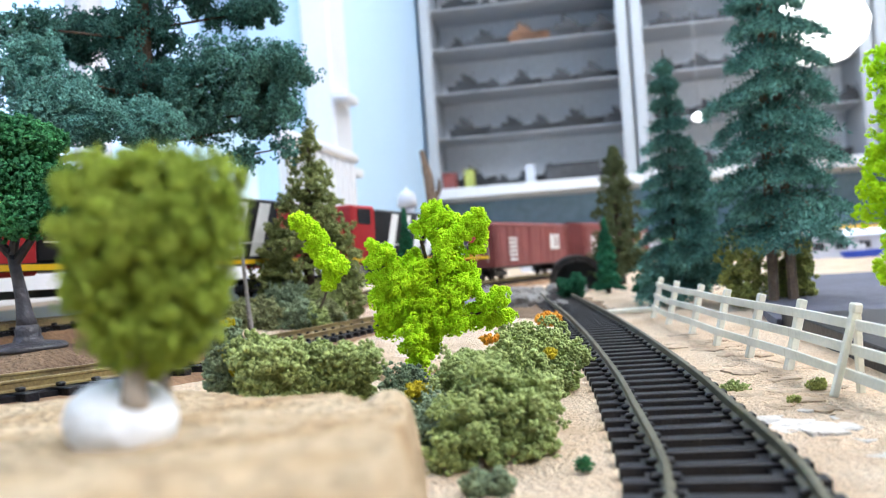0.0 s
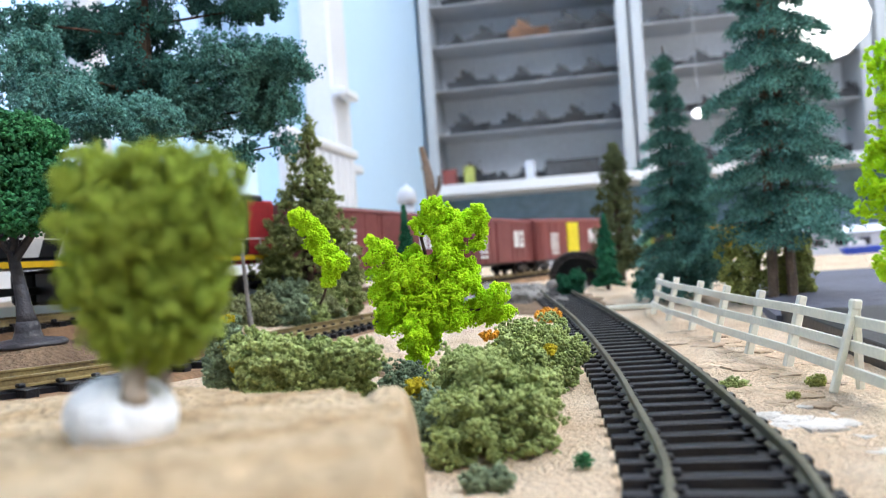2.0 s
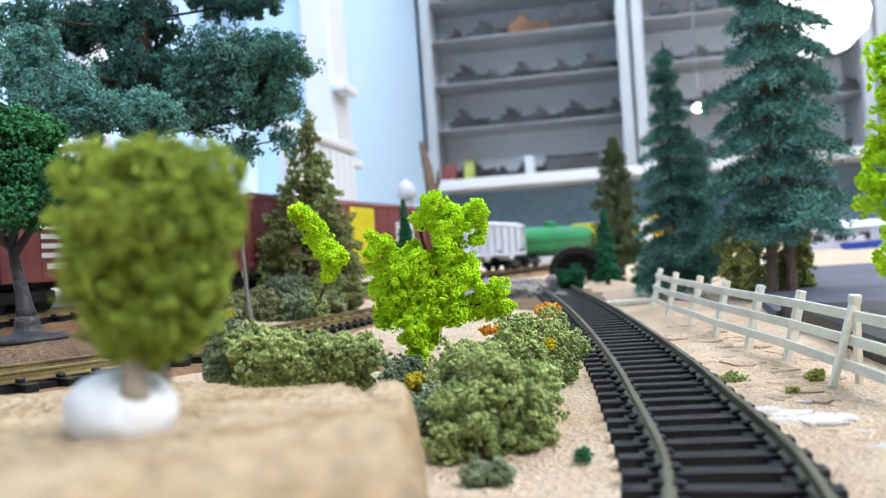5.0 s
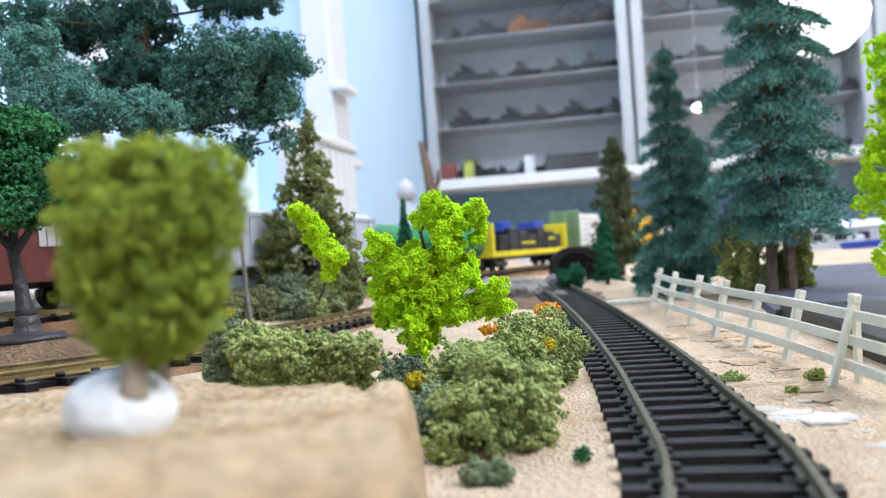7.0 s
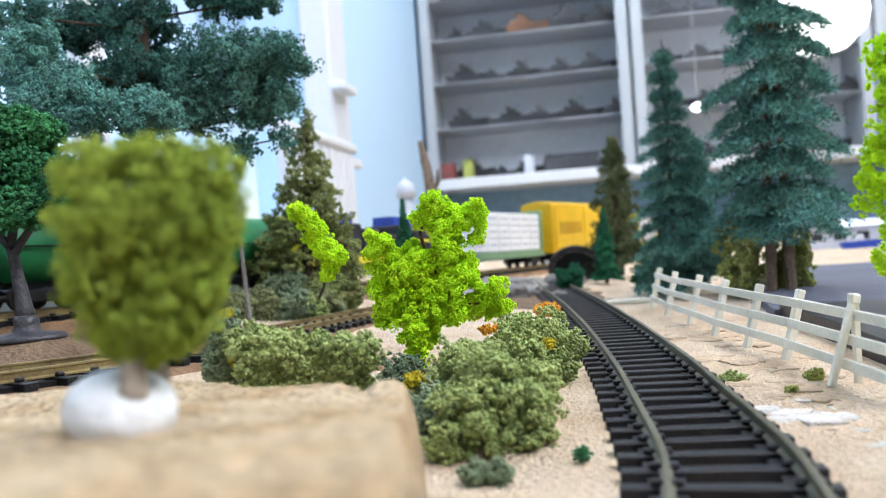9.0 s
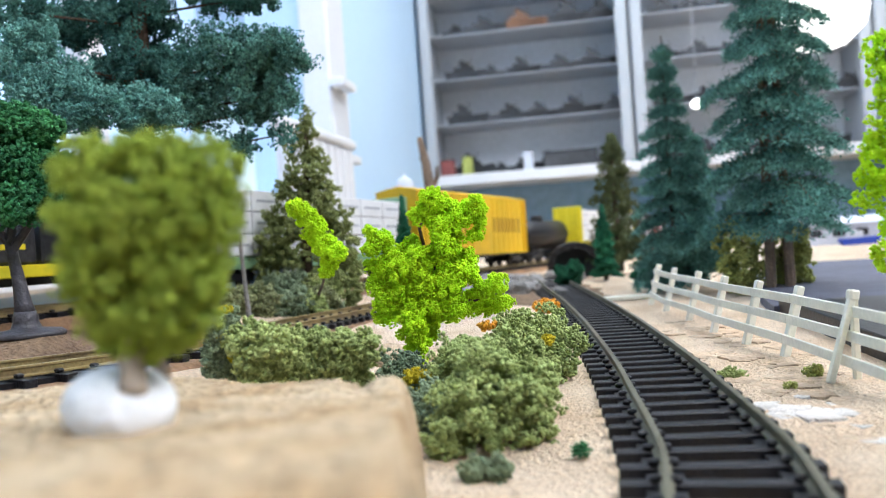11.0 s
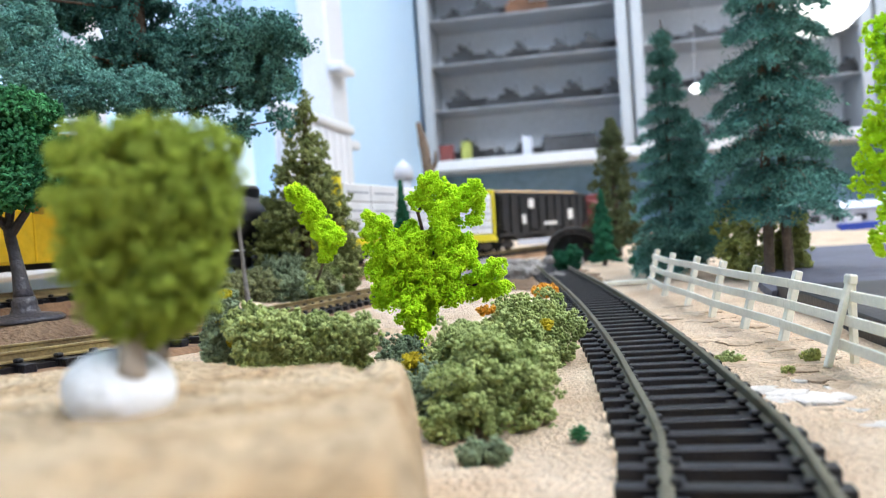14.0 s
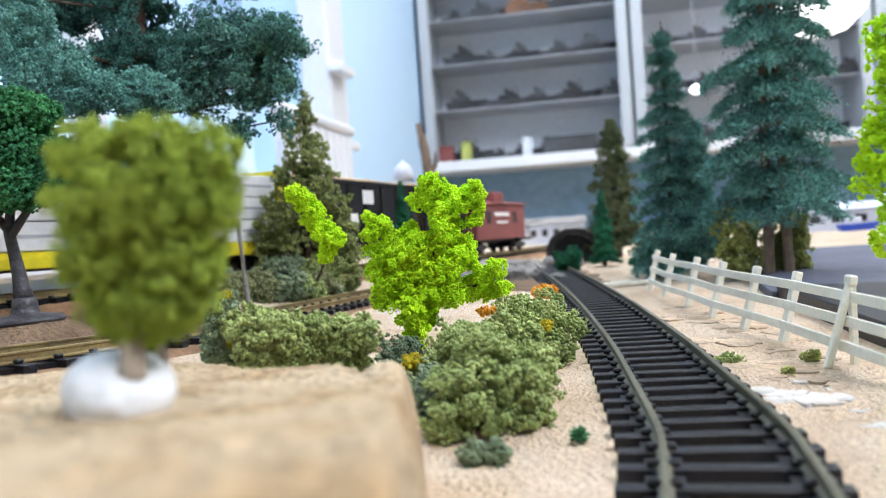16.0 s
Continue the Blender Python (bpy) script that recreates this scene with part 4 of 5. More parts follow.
bush("green_shrub", 79, 520, 0, [(0, 0, 8, 8, 7, 8)], 2500, 0.9, M_DKGREEN, "round mid green shrub by the tunnel", seed=71)
for i, (x, y, r) in enumerate([(141, 392, 16), (166, 395, 13)]):
    bush("olive_bush", x, y, 0, [(0, 0, r * 1.1, r * 0.75, r * 0.7, r * 1.25)], 3200, 1.0, M_OLIVES, "olive bush beside the pine trunks", seed=75 + i)
bush("green_shrub", 118, 455, 2, [(0, 0, 8, 16, 8, 9)], 3000, 0.9, M_DKGREEN, "low dark green shrub under the pine", seed=79)

# grey post beside the side track
gp = thing("grey_post", -81, 340, ground_z(-81, 340), 0, "thin grey leaning post", "post")
part("pole", tube([(1, 0, -2), (0, 0, 14), (-1, 0, 37)], [1.2, 0.9, 0.7]), M_GREY, gp)

# ---- white fence ----
def fence():
    f = thing("white_fence", 0, 0, 0, 0, "cream white plastic rail fence, leaning slightly", "fence")
    P = [(81.0, 150), (82.6, 175), (84.5, 210), (84.6, 237), (84.8, 266), (87.0, 300), (87.5, 333), (91.5, 372)]
    lean = 0.27
    for i, (x, y) in enumerate(P):
        m = Matrix.Translation((x, y, -0.5)) @ Matrix.Rotation(0.16 if i == 1 else lean, 4, "Y")
        if i != 1:
            part("post", moved(box(-1.0, 1.0, -1.2, 1.2, 0, 18.8, 0.3), m), M_WHITEP, f)
            continue
        for e in (-1, 1):
            part("brace", moved(box(-0.7, 0.7, -0.8, 0.8, 0, 19.2, 0.2), m @ Matrix.Translation((4.0 * e, e * 2.2, 0)) @ Matrix.Rotation(-e * 0.205, 4, "Y") @ Matrix.Rotation(e * 0.115, 4, "X")), M_WHITEP, f)
        part("cap", moved(box(-1.05, 1.05, -1.25, 1.25, 17.6, 19.9, 0.4), m), M_WHITEP, f)
    for (x0, y0), (x1, y1) in zip(P, P[1:]):
        for z in (4.6, 9.6, 14.6):
            dx = math.sin(lean) * z - 1.3
            a, b = Vector((x0 + dx, y0, z)), Vector((x1 + dx, y1, z))
            d = b - a
            part("rail", moved(box(-0.4, 0.4, 0, d.length, -1.15, 1.15, 0.15), Matrix.Translation(a) @ Matrix.Rotation(-math.atan2(d.x, d.y), 4, "Z")), M_WHITEP, f)
    return f


fence()
wb = thing("white_board", 86, 404, 0, 0, "white plastic strip lying on sand", "board")
part("plank", box(-14, 14, -4, 4, 0, 2, 0.3), M_WHITEP, wb)

# tunnel mouth
tm = thing("tunnel_portal", 97, 612, 0, -8, "dark arched tunnel portal in a rock", "tunnel")
arch = [(-15 * math.cos(a), 10 + 12 * math.sin(a)) for a in np.linspace(0, math.pi, 15)]
part("arch", prism([(-20, -4), (-15, -4)] + arch + [(15, -4), (20, -4), (20, 10)] + [(20 * math.cos(a), 10 + 16 * math.sin(a)) for a in np.linspace(0.2, math.pi - 0.2, 14)] + [(-20, 10)], -6, 60), M_DARKROCK, tm)
# solid black plug in place of the shade inside the arch
part("dark_plug", prism([(-14.8, -4)] + [(x * 0.985, z * 0.985) for x, z in arch] + [(14.8, -4)], 3, 54), M_BLACKP, tm, "black plug for the dark inside of the tunnel")


# ---- scenery behind the train ----
si = thing("white_silo", -35, 900, 4, 0, "white silo with a domed cap", "silo")
part("drum", tube([(0, 0, 0), (0, 0, 84)], [7.5, 7.5], 24), M_LIGHTGREY, si, smooth=True)
part("cap", lathe([(10.5, 82), (10.5, 89), (9.2, 95), (6, 99), (2, 101), (0.5, 104)], 24), M_LIGHTGREY, si, smooth=True)
ds = thing("dead_tree", -8, 850, 2, 0, "bare brown dead tree trunk", "tree")
part("trunk", tube([(5, 0, -2), (2, 0, 60), (-2, 0, 110), (-7, 0, 138)], [6.5, 6, 5, 2.5], 9), M_BARKL, ds)
part("limb", tube([(0, 0, 80), (8, 0, 96), (9, 0, 108)], [3, 2.4, 1.2], 7), M_BARKL, ds)
part("limb", tube([(-1, 0, 100), (-8, 0, 118)], [2, 0.8], 7), M_BARKL, ds)


def building(x, y, rz, w, d, h, wall, roof, label, n):
    b = thing("model_building", x, y, 0, rz, label, "building", "model buildings")
    part("wall", box(-w / 2, w / 2, -d / 2, d / 2, -6, h, 0.5), wall, b)
    part("roof", moved(prism([(-d / 2 - 3, 0), (d / 2 + 3, 0), (0, h * 0.35)], -w / 2 - 3, w / 2 + 3), Matrix.Translation((0, 0, h)) @ Matrix.Rotation(math.pi / 2, 4, "Z")), roof, b)
    for i in range(n):
        x0 = -w / 2 + (i + 0.5) * w / n
        part("window", box(x0 - w / n * 0.25, x0 + w / n * 0.25, -d / 2 - 0.6, -d / 2 + 0.4, h * 0.4, h * 0.75, 0.2), M_DARKLOAD, b)
    return b


building(150, 1130, -10, 90, 40, 26, M_LIGHTGREY, M_GREY, "grey model building with a dark roof", 6)
building(-80, 1080, -5, 90, 30, 44, M_GREY, M_GREY, "dark grey model shed behind the train", 5)
building(440, 900, -20, 90, 40, 22, M_LIGHTGREY, M_LIGHTGREY, "white model building by the road", 4)
building(540, 930, -20, 80, 40, 26, M_LIGHTGREY, M_LIGHTGREY, "white model building by the road", 4)
bb = thing("blue_boat", 425, 850, 0, -10, "small blue model boat on the sand", "boat")
part("hull", prism([(-18, 4), (-14, -1), (14, -1), (22, 8), (-18, 7)], -6, 6), M_BLUEP, bb)
part("deckhouse", box(-10, 4, -4, 4, 7, 14, 0.6), M_WHITE, bb)
road = [(118, 300), (330, 262), (520, 500), (225, 556), (150, 420)]
top = [(x, y, 3.2) for x, y in road]
low = [(x, y, -4) for x, y in road]
tagged(part("road", (top + low, [tuple(range(5)), tuple(range(9, 4, -1))] + [(i, i + 5, (i + 1) % 5 + 5, (i + 1) % 5) for i in range(5)]), M_ROADS), "slate grey model road behind the fence", "road", kind="structure")

# low black platform behind the fence
gd = thing("black_platform", 130, 236, 0, 80, "low black platform behind the fence", "platform")
part("deck", box(-62, 62, -20, 20, 3, 5, 0.4), M_BLACKP, gd)
for s in (-1, 1):
    part("edge_beam", box(-62, 62, s * 20 - 1, s * 20 + 1, -1, 6, 0.3), M_BLACKP, gd)
    for x in (-50, -17, 17, 50):
        part("foot", box(x - 3, x + 3, s * 14 - 2, s * 14 + 2, -2, 3), M_BLACKP, gd)

# grey rocks between the tracks
def rock(x, y, z, r, seed, mat=M_GREY, label="rough grey rock beside the track"):
    bm = bmesh.new()
    bmesh.ops.create_icosphere(bm, subdivisions=3, radius=1)
    for v in bm.verts:
        k = 1 + 0.28 * noise.noise(v.co * 1.6 + Vector((seed * 7.1, 0, 0))) + 0.14 * noise.noise(v.co * 4 + Vector((0, seed * 3.3, 0)))
        v.co = Vector((v.co.x * r * 1.3 * k, v.co.y * r * k, v.co.z * r * 0.7 * k))
    bm.verts.index_update()
    g = [tuple(v.co) for v in bm.verts], [tuple(v.index for v in f.verts) for f in bm.faces]
    bm.free()
    ob = part("rock", g, mat)
    ob.matrix_world = pose(x * MM, y * MM, z * MM, 0, 0, seed * 40)
    return tagged(ob, label, "rock", "rocks")


for i, (x, y, r) in enumerate([(38, 480, 9), (52, 500, 7), (24, 500, 8), (10, 470, 7), (44, 540, 10), (60, 560, 8), (28, 560, 9), (-4, 520, 8), (64, 470, 4), (90, 590, 9), (118, 640, 12), (80, 600, 8), (-28, 440, 5), (-12, 430, 4)]):
    rock(x, y, ground_z(x, y) + r * 0.25, r, i + 1)
rock(-16, 232, 3, 6, 31, M_CHIP, "pale pitted plaster rock beside the shrub")
rock(-8, 236, 2, 5, 32, M_CHIP, "pale pitted plaster rock beside the shrub")

# cracked plaster crust between the track and the fence
cp = thing("plaster_crust", 0, 0, 0, 0, "cracked tan and white plaster crust", "ground crust")
rng = np.random.default_rng(91)
for i in range(150):
    y = float(rng.uniform(118, 300))
    x = float(np.interp(y, (110, 165, 240, 305), (54, 62, 69, 75)) + rng.uniform(0, 26))
    if i >= 120:
        x, y = 65.5 + float(rng.uniform(-8, 8)), 157 + float(rng.uniform(-11, 11))
    white = math.hypot((x - 65.5) / 9, (y - 157) / 12) < 1 or math.hypot((x - 69) / 5, (y - 136) / 6) < 1 or (x - 66) ** 2 + (y - 127) ** 2 < 12
    n = int(rng.integers(8, 12))
    rr = float(rng.uniform(2.4, 4.6)) if white else float(rng.uniform(2.0, 5.0))
    ang = np.sort(rng.uniform(0, 2 * math.pi, n))
    pts = [(rr * math.cos(a) * float(rng.uniform(0.7, 1.2)), rr * 1.2 * math.sin(a) * float(rng.uniform(0.7, 1.2))) for a in ang]
    h = float(rng.uniform(-0.35, 0.22))
    v = [(a, b, -1.5) for a, b in pts] + [(a, b, h - 0.15) for a, b in pts] + [(a * 0.9, b * 0.9, h) for a, b in pts]
    f = [tuple(range(2 * n, 3 * n))] + [(k * n + i2, k * n + (i2 + 1) % n, (k + 1) * n + (i2 + 1) % n, (k + 1) * n + i2) for k in (0, 1) for i2 in range(n)]
    o = part("chip", (v, f), M_CHIPW if white else M_CHIP, cp)
    o.matrix_basis = pose(x * MM, y * MM, ground_z(x, y) * MM, float(rng.uniform(-3, 3)), float(rng.uniform(-3, 3)), 0)


# ---- the train ----
V_TRAIN = 128.0


def truck(x, parent):
    t = part("truck", join(box(x - 13, x + 13, -13, -11, 3, 7.5, 0.5), box(x - 13, x + 13, 11, 13, 3, 7.5, 0.5), box(x - 3, x + 3, -12, 12, 4, 8, 0.5)), M_BLACKP, parent)
    w = lathe([(0.5, -9.6), (5.2, -9.6), (5.2, -9.0), (4.7, -9.0), (4.7, -7), (1.2, -7), (1.2, 7), (4.7, 7), (4.7, 9.0), (5.2, 9.0), (5.2, 9.6), (0.5, 9.6)], 14)
    for dx in (-9.5, 9.5):
        part("wheelset", moved(w, Matrix.Translation((x + dx, 0, 4.7)) @ Matrix.Rotation(math.pi / 2, 4, "X")), M_WHEEL, t)


def car(name, label, L, category="freight car"):
    c = thing(name, 0, 0, 0, 0, label, category, "train")
    part("underframe", join(box(-L / 2 + 4, L / 2 - 4, -4, 4, 8, 11, 0.4), box(-L / 2 - 0.0, -L / 2 + 6, -1.5, 1.5, 7, 10, 0.3), box(L / 2 - 6, L / 2 + 0.0, -1.5, 1.5, 7, 10, 0.3)), M_BLACKP, c)
    for x in (-L / 2 + 24, L / 2 - 24):
        truck(x, c)
    return c


def ladder(x, y, z0, z1, parent, mat):
    part("ladder", join(*[box(x - 3.2, x + 3.2, y - 0.3, y + 0.3, z, z + 0.6) for z in np.arange(z0, z1, 4)], box(x - 3.5, x - 3, y - 0.4, y + 0.4, z0 - 1, z1), box(x + 3, x + 3.5, y - 0.4, y + 0.4, z0 - 1, z1)), mat, parent)


def marks(parent, y, items, mat=None):
    """Painted blocks on a car's side: (x0, x1, z0, z1, slant)."""
    for x0, x1, z0, z1, k in items:
        s = 1 if y > 0 else -1
        v = [(x0, y, z0), (x1, y, z0), (x1 + k, y, z1), (x0 + k, y, z1)]
        w = [(a, y + 0.15 * s, b) for a, _, b in v]
        part("marking", (v + w, [(0, 1, 2, 3), (7, 6, 5, 4), (0, 4, 5, 1), (1, 5, 6, 2), (2, 6, 7, 3), (3, 7, 4, 0)]), mat or M_LETTER, parent)


def boxcar(L, zt, paint, label, door=None, name="boxcar", ribs=13, logo=True, doorw=22, dx=0.0):
    c = car(name, label, L)
    l = L / 2 - 5
    part("body", prism([(-15.5, 10.5), (15.5, 10.5), (15.5, zt - 3.5), (14.8, zt - 2.6), (-14.8, zt - 2.6), (-15.5, zt - 3.5)], -l, l), paint, c).matrix_basis = pose(0, 0, 0, 0, 0, 90)
    r = prism([(-16.2, zt - 3), (16.2, zt - 3), (15.8, zt - 2.2), (6, zt), (-6, zt), (-15.8, zt - 2.2)], -l - 0.7, l + 0.7)
    part("roof", r, paint, c).matrix_basis = pose(0, 0, 0, 0, 0, 90)
    part("roofwalk", box(-l, l, -2.5, 2.5, zt + 0.4, zt + 1.0), M_BLACKP if paint is M_BOXRED else paint, c)
    rib = mesh_of(*box(-0.35, 0.35, -0.35, 0.35, 11, zt - 4))
    for x in np.linspace(-l + 1.5, l - 1.5, ribs):
        for s in (-1, 1):
            if abs(x - dx) > doorw / 2 + 1:
                part("side_rib", rib, paint, c).matrix_basis = pose(x * MM, s * 15.5 * MM, 0)
    for s in (-1, 1):
        part("door", join(box(dx - doorw / 2, dx + doorw / 2, s * 15.7 - 0.6, s * 15.7 + 0.6, 11.5, zt - 4.5, 0.2),
                          *[box(dx - doorw / 2 + 1, dx + doorw / 2 - 1, s * 16.3 - 0.25, s * 16.3 + 0.25, z, z + 0.8) for z in np.linspace(15, zt - 10, 5)]), door or paint, c)
        ladder(s * (l - 5), 16.2, 12, zt - 4, c, paint)
        ladder(s * (l - 5), -16.2, 12, zt - 4, c, paint)
        if logo:
            k = -s
            a = k * l * 0.55
            h = zt - 16
            marks(c, s * 15.95, [(a - 11, a - 1, 23, 26, 0), (a - 11, a - 8, 26.2, 34, 0), (a - 4, a - 1, 26.2, 34, 0), (a - 11, a - 1, 34.2, 37, 0), (a + 1.5, a + 4.5, 23, 37, 0), (a + 5, a + 8.5, 23, 37, 0), (a + 9, a + 12, 23, 37, 0)])
            marks(c, s * 15.95, [(-a - 9, -a + 8, 36 - 3.4 * i, 37.8 - 3.4 * i, 0) for i in range(1, 6)] + [(-a - 9, -a + 6, 15, 17, 0)])
    return c


def locomotive(L, label):
    c = car("diesel_locomotive", label, L, "locomotive")
    l = L / 2 - 4
    part("walkway", box(-l, l, -16, 16, 17.5, 20.5, 0.4), M_BLACKP, c)
    for s in (-1, 1):
        part("walkway_stripe", box(-l, l, s * 16.2 - 0.25, s * 16.2 + 0.25, 17.8, 20.0), M_YELLOWP, c, "yellow edge stripe")
        part("fuel_tank", box(-28, 28, s * 7 - 6, s * 7 + 6, 4, 17, 1.5), M_BLACKP, c)
    part("hood", box(-l + 12, l - 52, -11, 11, 20.5, 50, 1.2), M_BLACKP, c, "black hood with white stripes")
    part("cab", join(box(l - 50, l - 24, -15, 15, 16, 51, 1.2), box(l - 24, l - 4, -10, 10, 16, 38, 2)), M_BRIGHTRED, c, "bright red cab and nose")
    part("rear_panel", box(-l + 4, -l + 26, -11.2, 11.2, 16, 47.5, 1.0), M_BRIGHTRED, c, "bright red rear end")
    for s in (-1, 1):
        part("cab_window", box(l - 44, l - 30, s * 15.1 - 0.3, s * 15.1 + 0.3, 40, 49, 0.2), M_BLACKP, c)
        marks(c, s * 11.05, [(x, x + 8.5, 21.5, 48, -10) for x in np.arange(-l + 40, l - 60, 17)])
        part("handrail", join(tube([(-l, s * 15.5, 28), (l - 52, s * 15.5, 28)], [0.35, 0.35], 5), *[tube([(x, s * 15.5, 15), (x, s * 15.5, 28)], [0.3, 0.3], 5) for x in np.arange(-l, l - 52, 22)]), M_LETTER, c)
    for x in (-60, -30, 0):
        part("roof_fan", tube([(x, 0, 47.5), (x, 0, 49.5)], [8, 8], 16), M_BLACKP, c)
    return c


def centerbeam(L, frame_mat, label, zt=50):
    c = car("lumber_flatcar", label, L)
    l = L / 2 - 4
    part("deck", box(-l, l, -14, 14, 10, 15, 0.4), frame_mat, c)
    for s in (-1, 1):
        part("bulkhead", join(box(s * (l - 3) - 2, s * (l - 3) + 2, -15, 15, 15, zt + 1, 0.4), *[box(s * (l - 1.2) - 1.6, s * (l - 1.2) + 1.6, y - 1, y + 1, 15, zt) for y in (-11, 0, 11)]), frame_mat, c)
        part("side_sill", box(-l, l, s * 14.6 - 0.8, s * 14.6 + 0.8, 9, 13, 0.2), frame_mat, c)
    n = 7
    w = (2 * l - 14) / n
    for i in range(n):
        for k in range(3):
            x = -l + 7 + i * w
            z = 15.3 + k * (zt - 17.5) / 3
            part("lumber_pack", box(x + 0.3, x + w - 0.3, -14.2, 14.2, z, z + (zt - 17.5) / 3 - 0.5, 0.4), M_WRAP, c, "white wrapped lumber pack")
    for s in (-1, 1):
        marks(c, s * 14.25, [(-l + 10 + i * w, -l + 3 + (i + 1) * w, 20 + k * (zt - 17.5) / 3, 21.2 + k * (zt - 17.5) / 3, 0) for i in range(n) for k in range(3)], M_WRAPLINE)
    return c


def hopper(L, paint, label, zt=48, load=None, round_top=False, mark=None):
    c = car("hopper_car", label, L)
    l = L / 2 - 5
    o = [(-l, 22), (-l + 2, zt), (l - 2, zt), (l, 22), (l * 0.62, 8), (l * 0.3, 18), (0, 8), (-l * 0.3, 18), (-l * 0.62, 8)]
    part("body", prism(o, -15, 15), paint, c)
    part("top_rim", box(-l - 1, l + 1, -15.8, 15.8, zt - 2, zt + 0.6, 0.3), paint, c)
    rib = mesh_of(*box(-0.6, 0.6, -0.6, 0.6, 14, zt - 2))
    for x in np.linspace(-l + 6, l - 6, 11):
        for s in (-1, 1):
            part("side_rib", rib, paint, c).matrix_basis = pose(x * MM, s * 15.4 * MM, 0)
    part("side_sill", join(*[box(-l, l, s * 15 - 0.8, s * 15 + 0.8, 12, 15, 0.2) for s in (-1, 1)]), paint, c)
    for s in (-1, 1):
        ladder(s * (l - 4), 16, 14, zt - 2, c, paint)
        ladder(s * (l - 4), -16, 14, zt - 2, c, paint)
        if mark:
            marks(c, s * 16.1, [(a if s > 0 else -b2, b2 if s > 0 else -a, z0, z1, 0) for a, b2, z0, z1 in mark], M_LETTER)
    if load:
        g = grid(np.linspace(-l + 2, l - 2, 40), np.linspace(-14, 14, 12), lambda x, y: (x, y, zt - 1 + 4.5 * math.cos(y / 14 * 1.5) * min(1, (l - abs(x)) / 12) + 1.2 * noise.noise((x * 0.1, y * 0.1, 2))))
        part("grain_load", g, load, c, "tan heaped load", True)
    else:
        part("roof", moved(prism([(-15, 0), (15, 0), (10, 2.2), (-10, 2.2)], -l + 1, l - 1), Matrix.Translation((0, 0, zt + 0.3)) @ Matrix.Rotation(math.pi / 2, 4, "Z")), paint, c)
    return c


def tank(L, paint, label, r=13.5, zc=25):
    c = car("tank_car", label, L)
    l = L / 2 - 6
    g = lathe([(2, -l), (r * 0.7, -l + 1.5), (r, -l + 5), (r, l - 5), (r * 0.7, l - 1.5), (2, l)], 28)
    part("tank", moved(g, Matrix.Translation((0, 0, zc)) @ Matrix.Rotation(math.pi / 2, 4, "Y")), paint, c, smooth=True)
    part("dome", moved(lathe([(6, 0), (6, 5), (5, 6.5), (1, 7)], 20), Matrix.Translation((0, 0, zc + r - 1.5))), paint, c)
    part("saddle", join(*[box(x - 2, x + 2, -8, 8, 9, 16) for x in (-l * 0.6, l * 0.6)]), M_BLACKP, c)
    for s in (-1, 1):
        part("handrail", tube([(-l, s * (r + 1), zc), (l, s * (r + 1), zc)], [0.4, 0.4], 5), M_BLACKP, c)
    return c


def loaded_flat(L, label):
    """Flat car with a dark load between lemon yellow end frames."""
    c = car("loaded_flatcar", label, L)
    l = L / 2 - 4
    part("deck", box(-l, l, -15, 15, 11, 15.5, 0.4), M_YELLOWD, c, "lemon yellow deck")
    for s in (-1, 1):
        part("end_frame", box(s * (l - 3) - 3, s * (l - 3) + 3, -15, 15, 15.5, 39, 0.5), M_YELLOWD, c, "lemon yellow end frame")
    for i, x in enumerate(np.arange(-l + 12, l - 28, 21)):
        part("machine", box(x, x + 19, -13, 13, 15.7, 32 + 3 * ((i * 7) % 3 - 1), 1.0), M_DARKLOAD, c, "dark machine on the deck")
    for x0, x1 in ((-l * 0.5, -l * 0.2), (l * 0.35, l * 0.6)):
        part("crate", box(x0, x1, -8, 8, 32, 41, 0.6), M_BLUEP, c, "blue crate on the load")
    for s in (-1, 1):
        marks(c, s * 13.1, [(-8, 22, 21, 23, 0), (-l + 30, -l + 46, 24, 26, 0)], M_YELLOWD)
    return c


def caboose(L, label):
    c = car("caboose", label, L, "caboose")
    l = L / 2 - 6
    part("body", box(-l + 8, l - 8, -15, 15, 11, 40, 0.5), M_BOXRED, c)
    part("roof", moved(prism([(-17, 0), (17, 0), (8, 2.5), (-8, 2.5)], -l, l), Matrix.Translation((0, 0, 40)) @ Matrix.Rotation(math.pi / 2, 4, "Z")), M_BOXRED, c)
    part("cupola", box(-14, 10, -12, 12, 41, 50, 0.6), M_BOXRED, c)
    for s in (-1, 1):
        part("platform", box(s * l - 8, s * l + 8, -15, 15, 9, 11), M_BLACKP, c)
    for s in (-1, 1):
        for x in (-30, 28):
            part("window", box(x - 4, x + 4, s * 15.1 - 0.3, s * 15.1 + 0.3, 24, 34, 0.2), M_BLACKP, c)
        marks(c, s * 15.2, [(-16, 16, 30, 33, 0), (-12, 12, 24, 26, 0)])
        part("end_rail", join(*[tube([(s * (l + 6), y, 11), (s * (l + 6), y, 24)], [0.4, 0.4], 5) for y in (-13, -5, 5, 13)]), M_BLACKP, c)
    return c


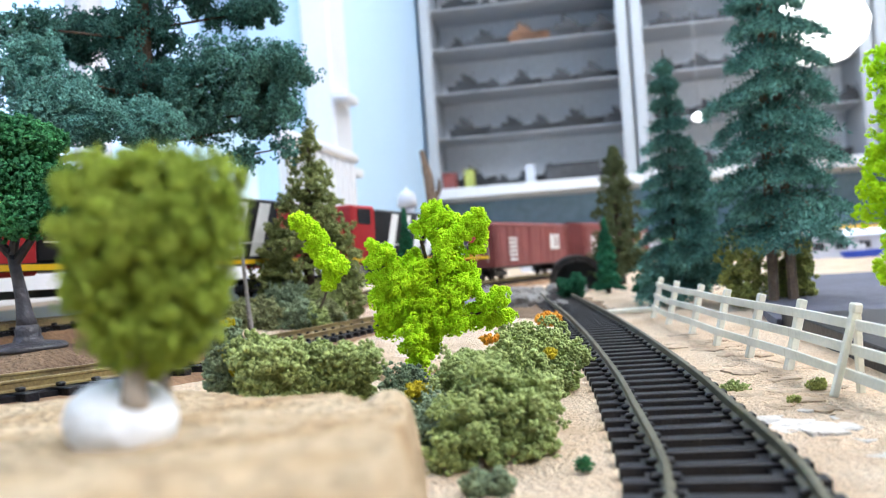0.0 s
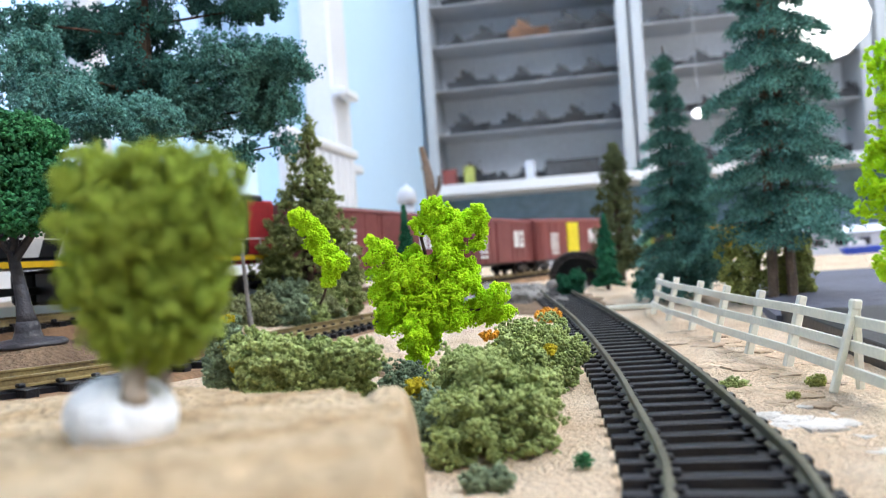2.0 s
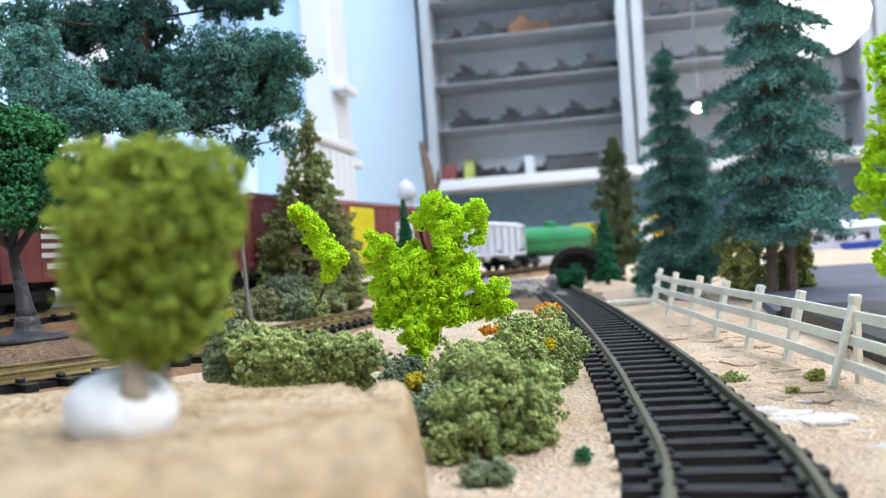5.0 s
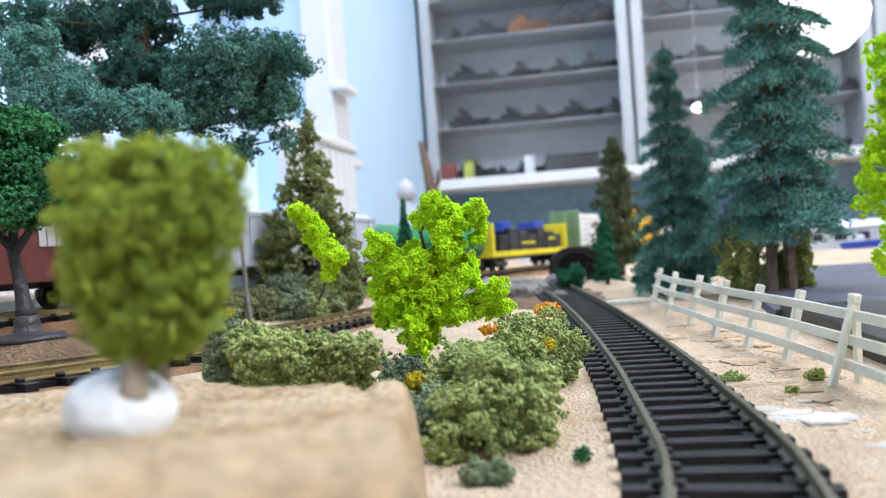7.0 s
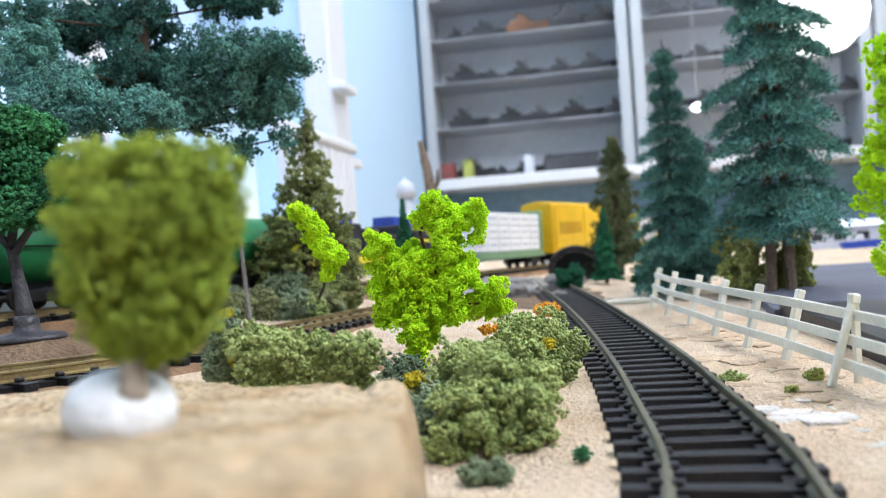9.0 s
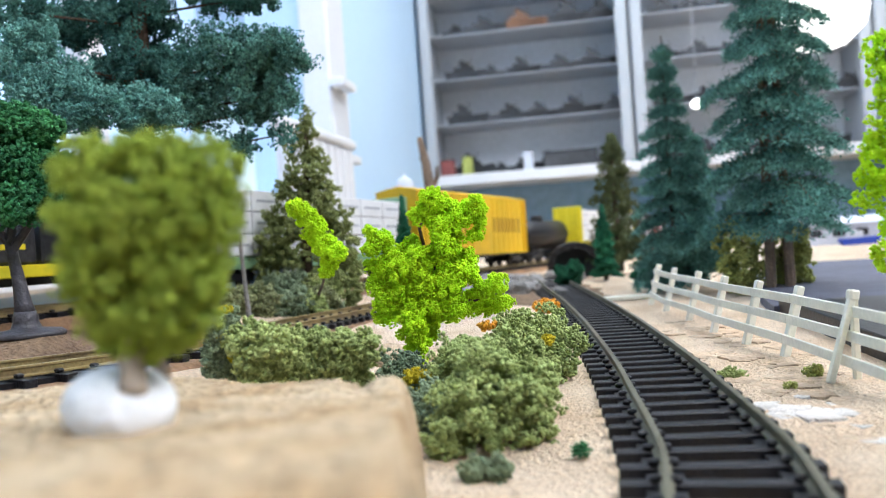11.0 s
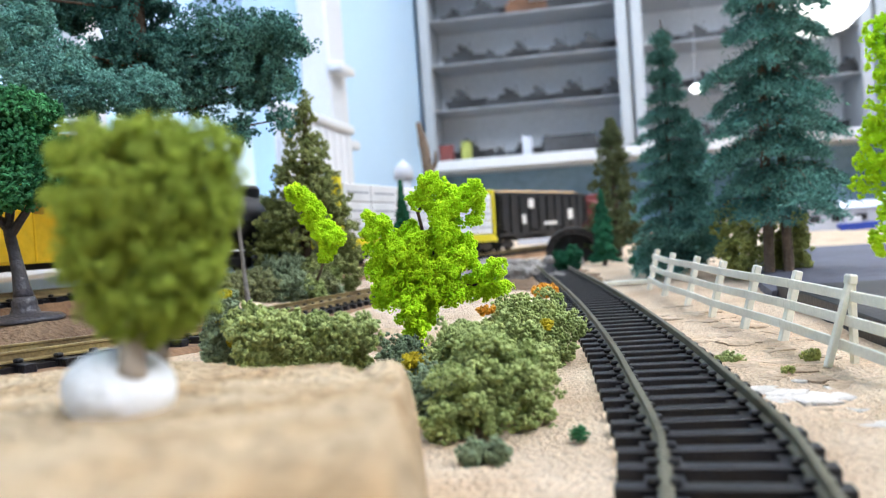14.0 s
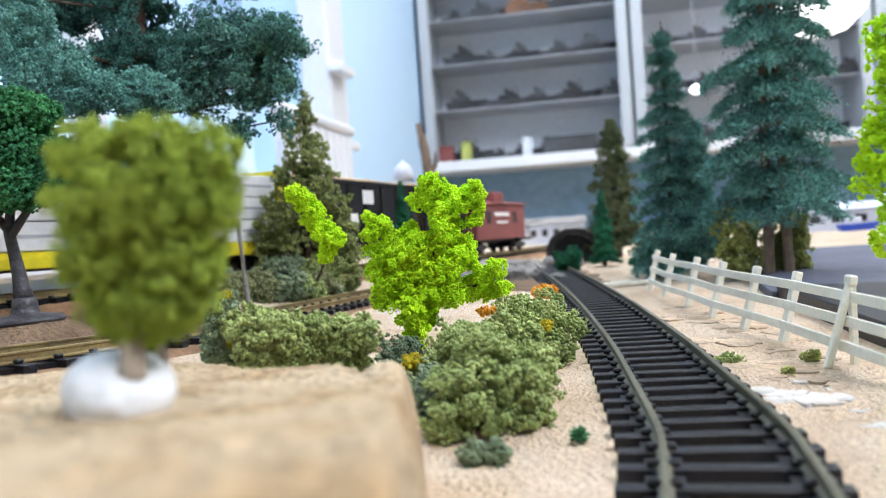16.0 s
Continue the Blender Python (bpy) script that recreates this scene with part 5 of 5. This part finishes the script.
# (first and last moment at which the car passes the zero mark, car)
CONSIST = [
    (-4.42, -2.64, locomotive(226, "black diesel locomotive with white stripes and red cab")),
    (-2.60, -0.82, locomotive(226, "second black diesel locomotive with white stripes, red cab")),
    (-0.80, 0.72, boxcar(190, 48, M_BOXRED, "brown-red boxcar with white lettering bars")),
    (0.77, 2.0, boxcar(154, 48, M_BOXRED, "brown-red boxcar with white markings")),
    (2.02, 3.45, boxcar(182, 49, M_BOXRED, "brown-red boxcar with a bright yellow door", M_YELLOWD, doorw=26, dx=4)),
    (3.47, 4.85, hopper(178, M_LIGHTGREY, "pale grey low hopper car with ribbed sides", 38)),
    (4.87, 6.22, tank(172, M_GREENP, "green tank car with rounded ends", 13.5, 23)),
    (6.25, 7.68, loaded_flat(184, "flatcar with dark load and yellow end frames")),
    (7.7, 9.25, centerbeam(197, M_LTGREEN, "pale green lumber car with white wrapped load")),
    (9.27, 10.93, boxcar(217, 59, M_YELLOWP, "tall yellow ribbed boxcar", None, logo=False, ribs=20, doorw=34)),
    (10.95, 11.7, tank(104, M_BLACKP, "short black tank car with a dome", 13.5, 25)),
    (11.72, 13.45, centerbeam(240, M_YELLOWD, "yellow lumber car with white wrapped load", 50)),
    (13.47, 15.0, hopper(212, M_BLACKP, "black hopper car heaped with tan load", 49, M_LOAD, mark=[(-60, -48, 24, 34), (30, 42, 36, 44), (48, 56, 22, 30), (-20, 10, 20, 23)])),
    (15.02, 16.0, caboose(136, "brown-red caboose at the end of the train")),
]

for o in [k for t0, t1, k in CONSIST if k.get("label", "").startswith("tall yellow")]:
    for s in (-1, 1):
        for i in range(7):
            part("slot", box(-85 + 9 * i, -81 + 9 * i, s * 15.7 - 0.2, s * 15.7 + 0.2, 28, 40), M_AMBER, o, "dark slot in the side")
            part("slot", box(25 + 9 * i, 29 + 9 * i, s * 15.7 - 0.2, s * 15.7 + 0.2, 28, 40), M_AMBER, o, "dark slot in the side")


def rail_pose(s, half):
    a, b = along(TRAIN, S_ZERO + s - half), along(TRAIN, S_ZERO + s + half)
    d = b - a
    p = (a + b) / 2
    return pose(p.x * MM, p.y * MM, p.z * MM, 0, -math.degrees(math.atan2(d.z, math.hypot(d.x, d.y))), math.degrees(math.atan2(d.y, d.x)))


def run(t):
    """How far the train has rolled by t: it gathers a little speed after ten seconds."""
    a = min(1.5, max(0.0, t - 10.0))
    return V_TRAIN * t + 12.0 * (a * a / 3.0 + max(0.0, t - 11.5))


def motions():
    """The train rolls by."""
    times = [0, 0.1, 0.2] + [0.5 * i for i in range(1, 32)] + [15.8, 15.9, 16.0]
    for t0, t1, c in CONSIST:
        mid, half = (run(t0) + run(t1)) / 2, 0.3 * (run(t1) - run(t0))
        walk(c, [(t, rail_pose(run(t + 0.12) - mid, half)) for t in times])


motions()
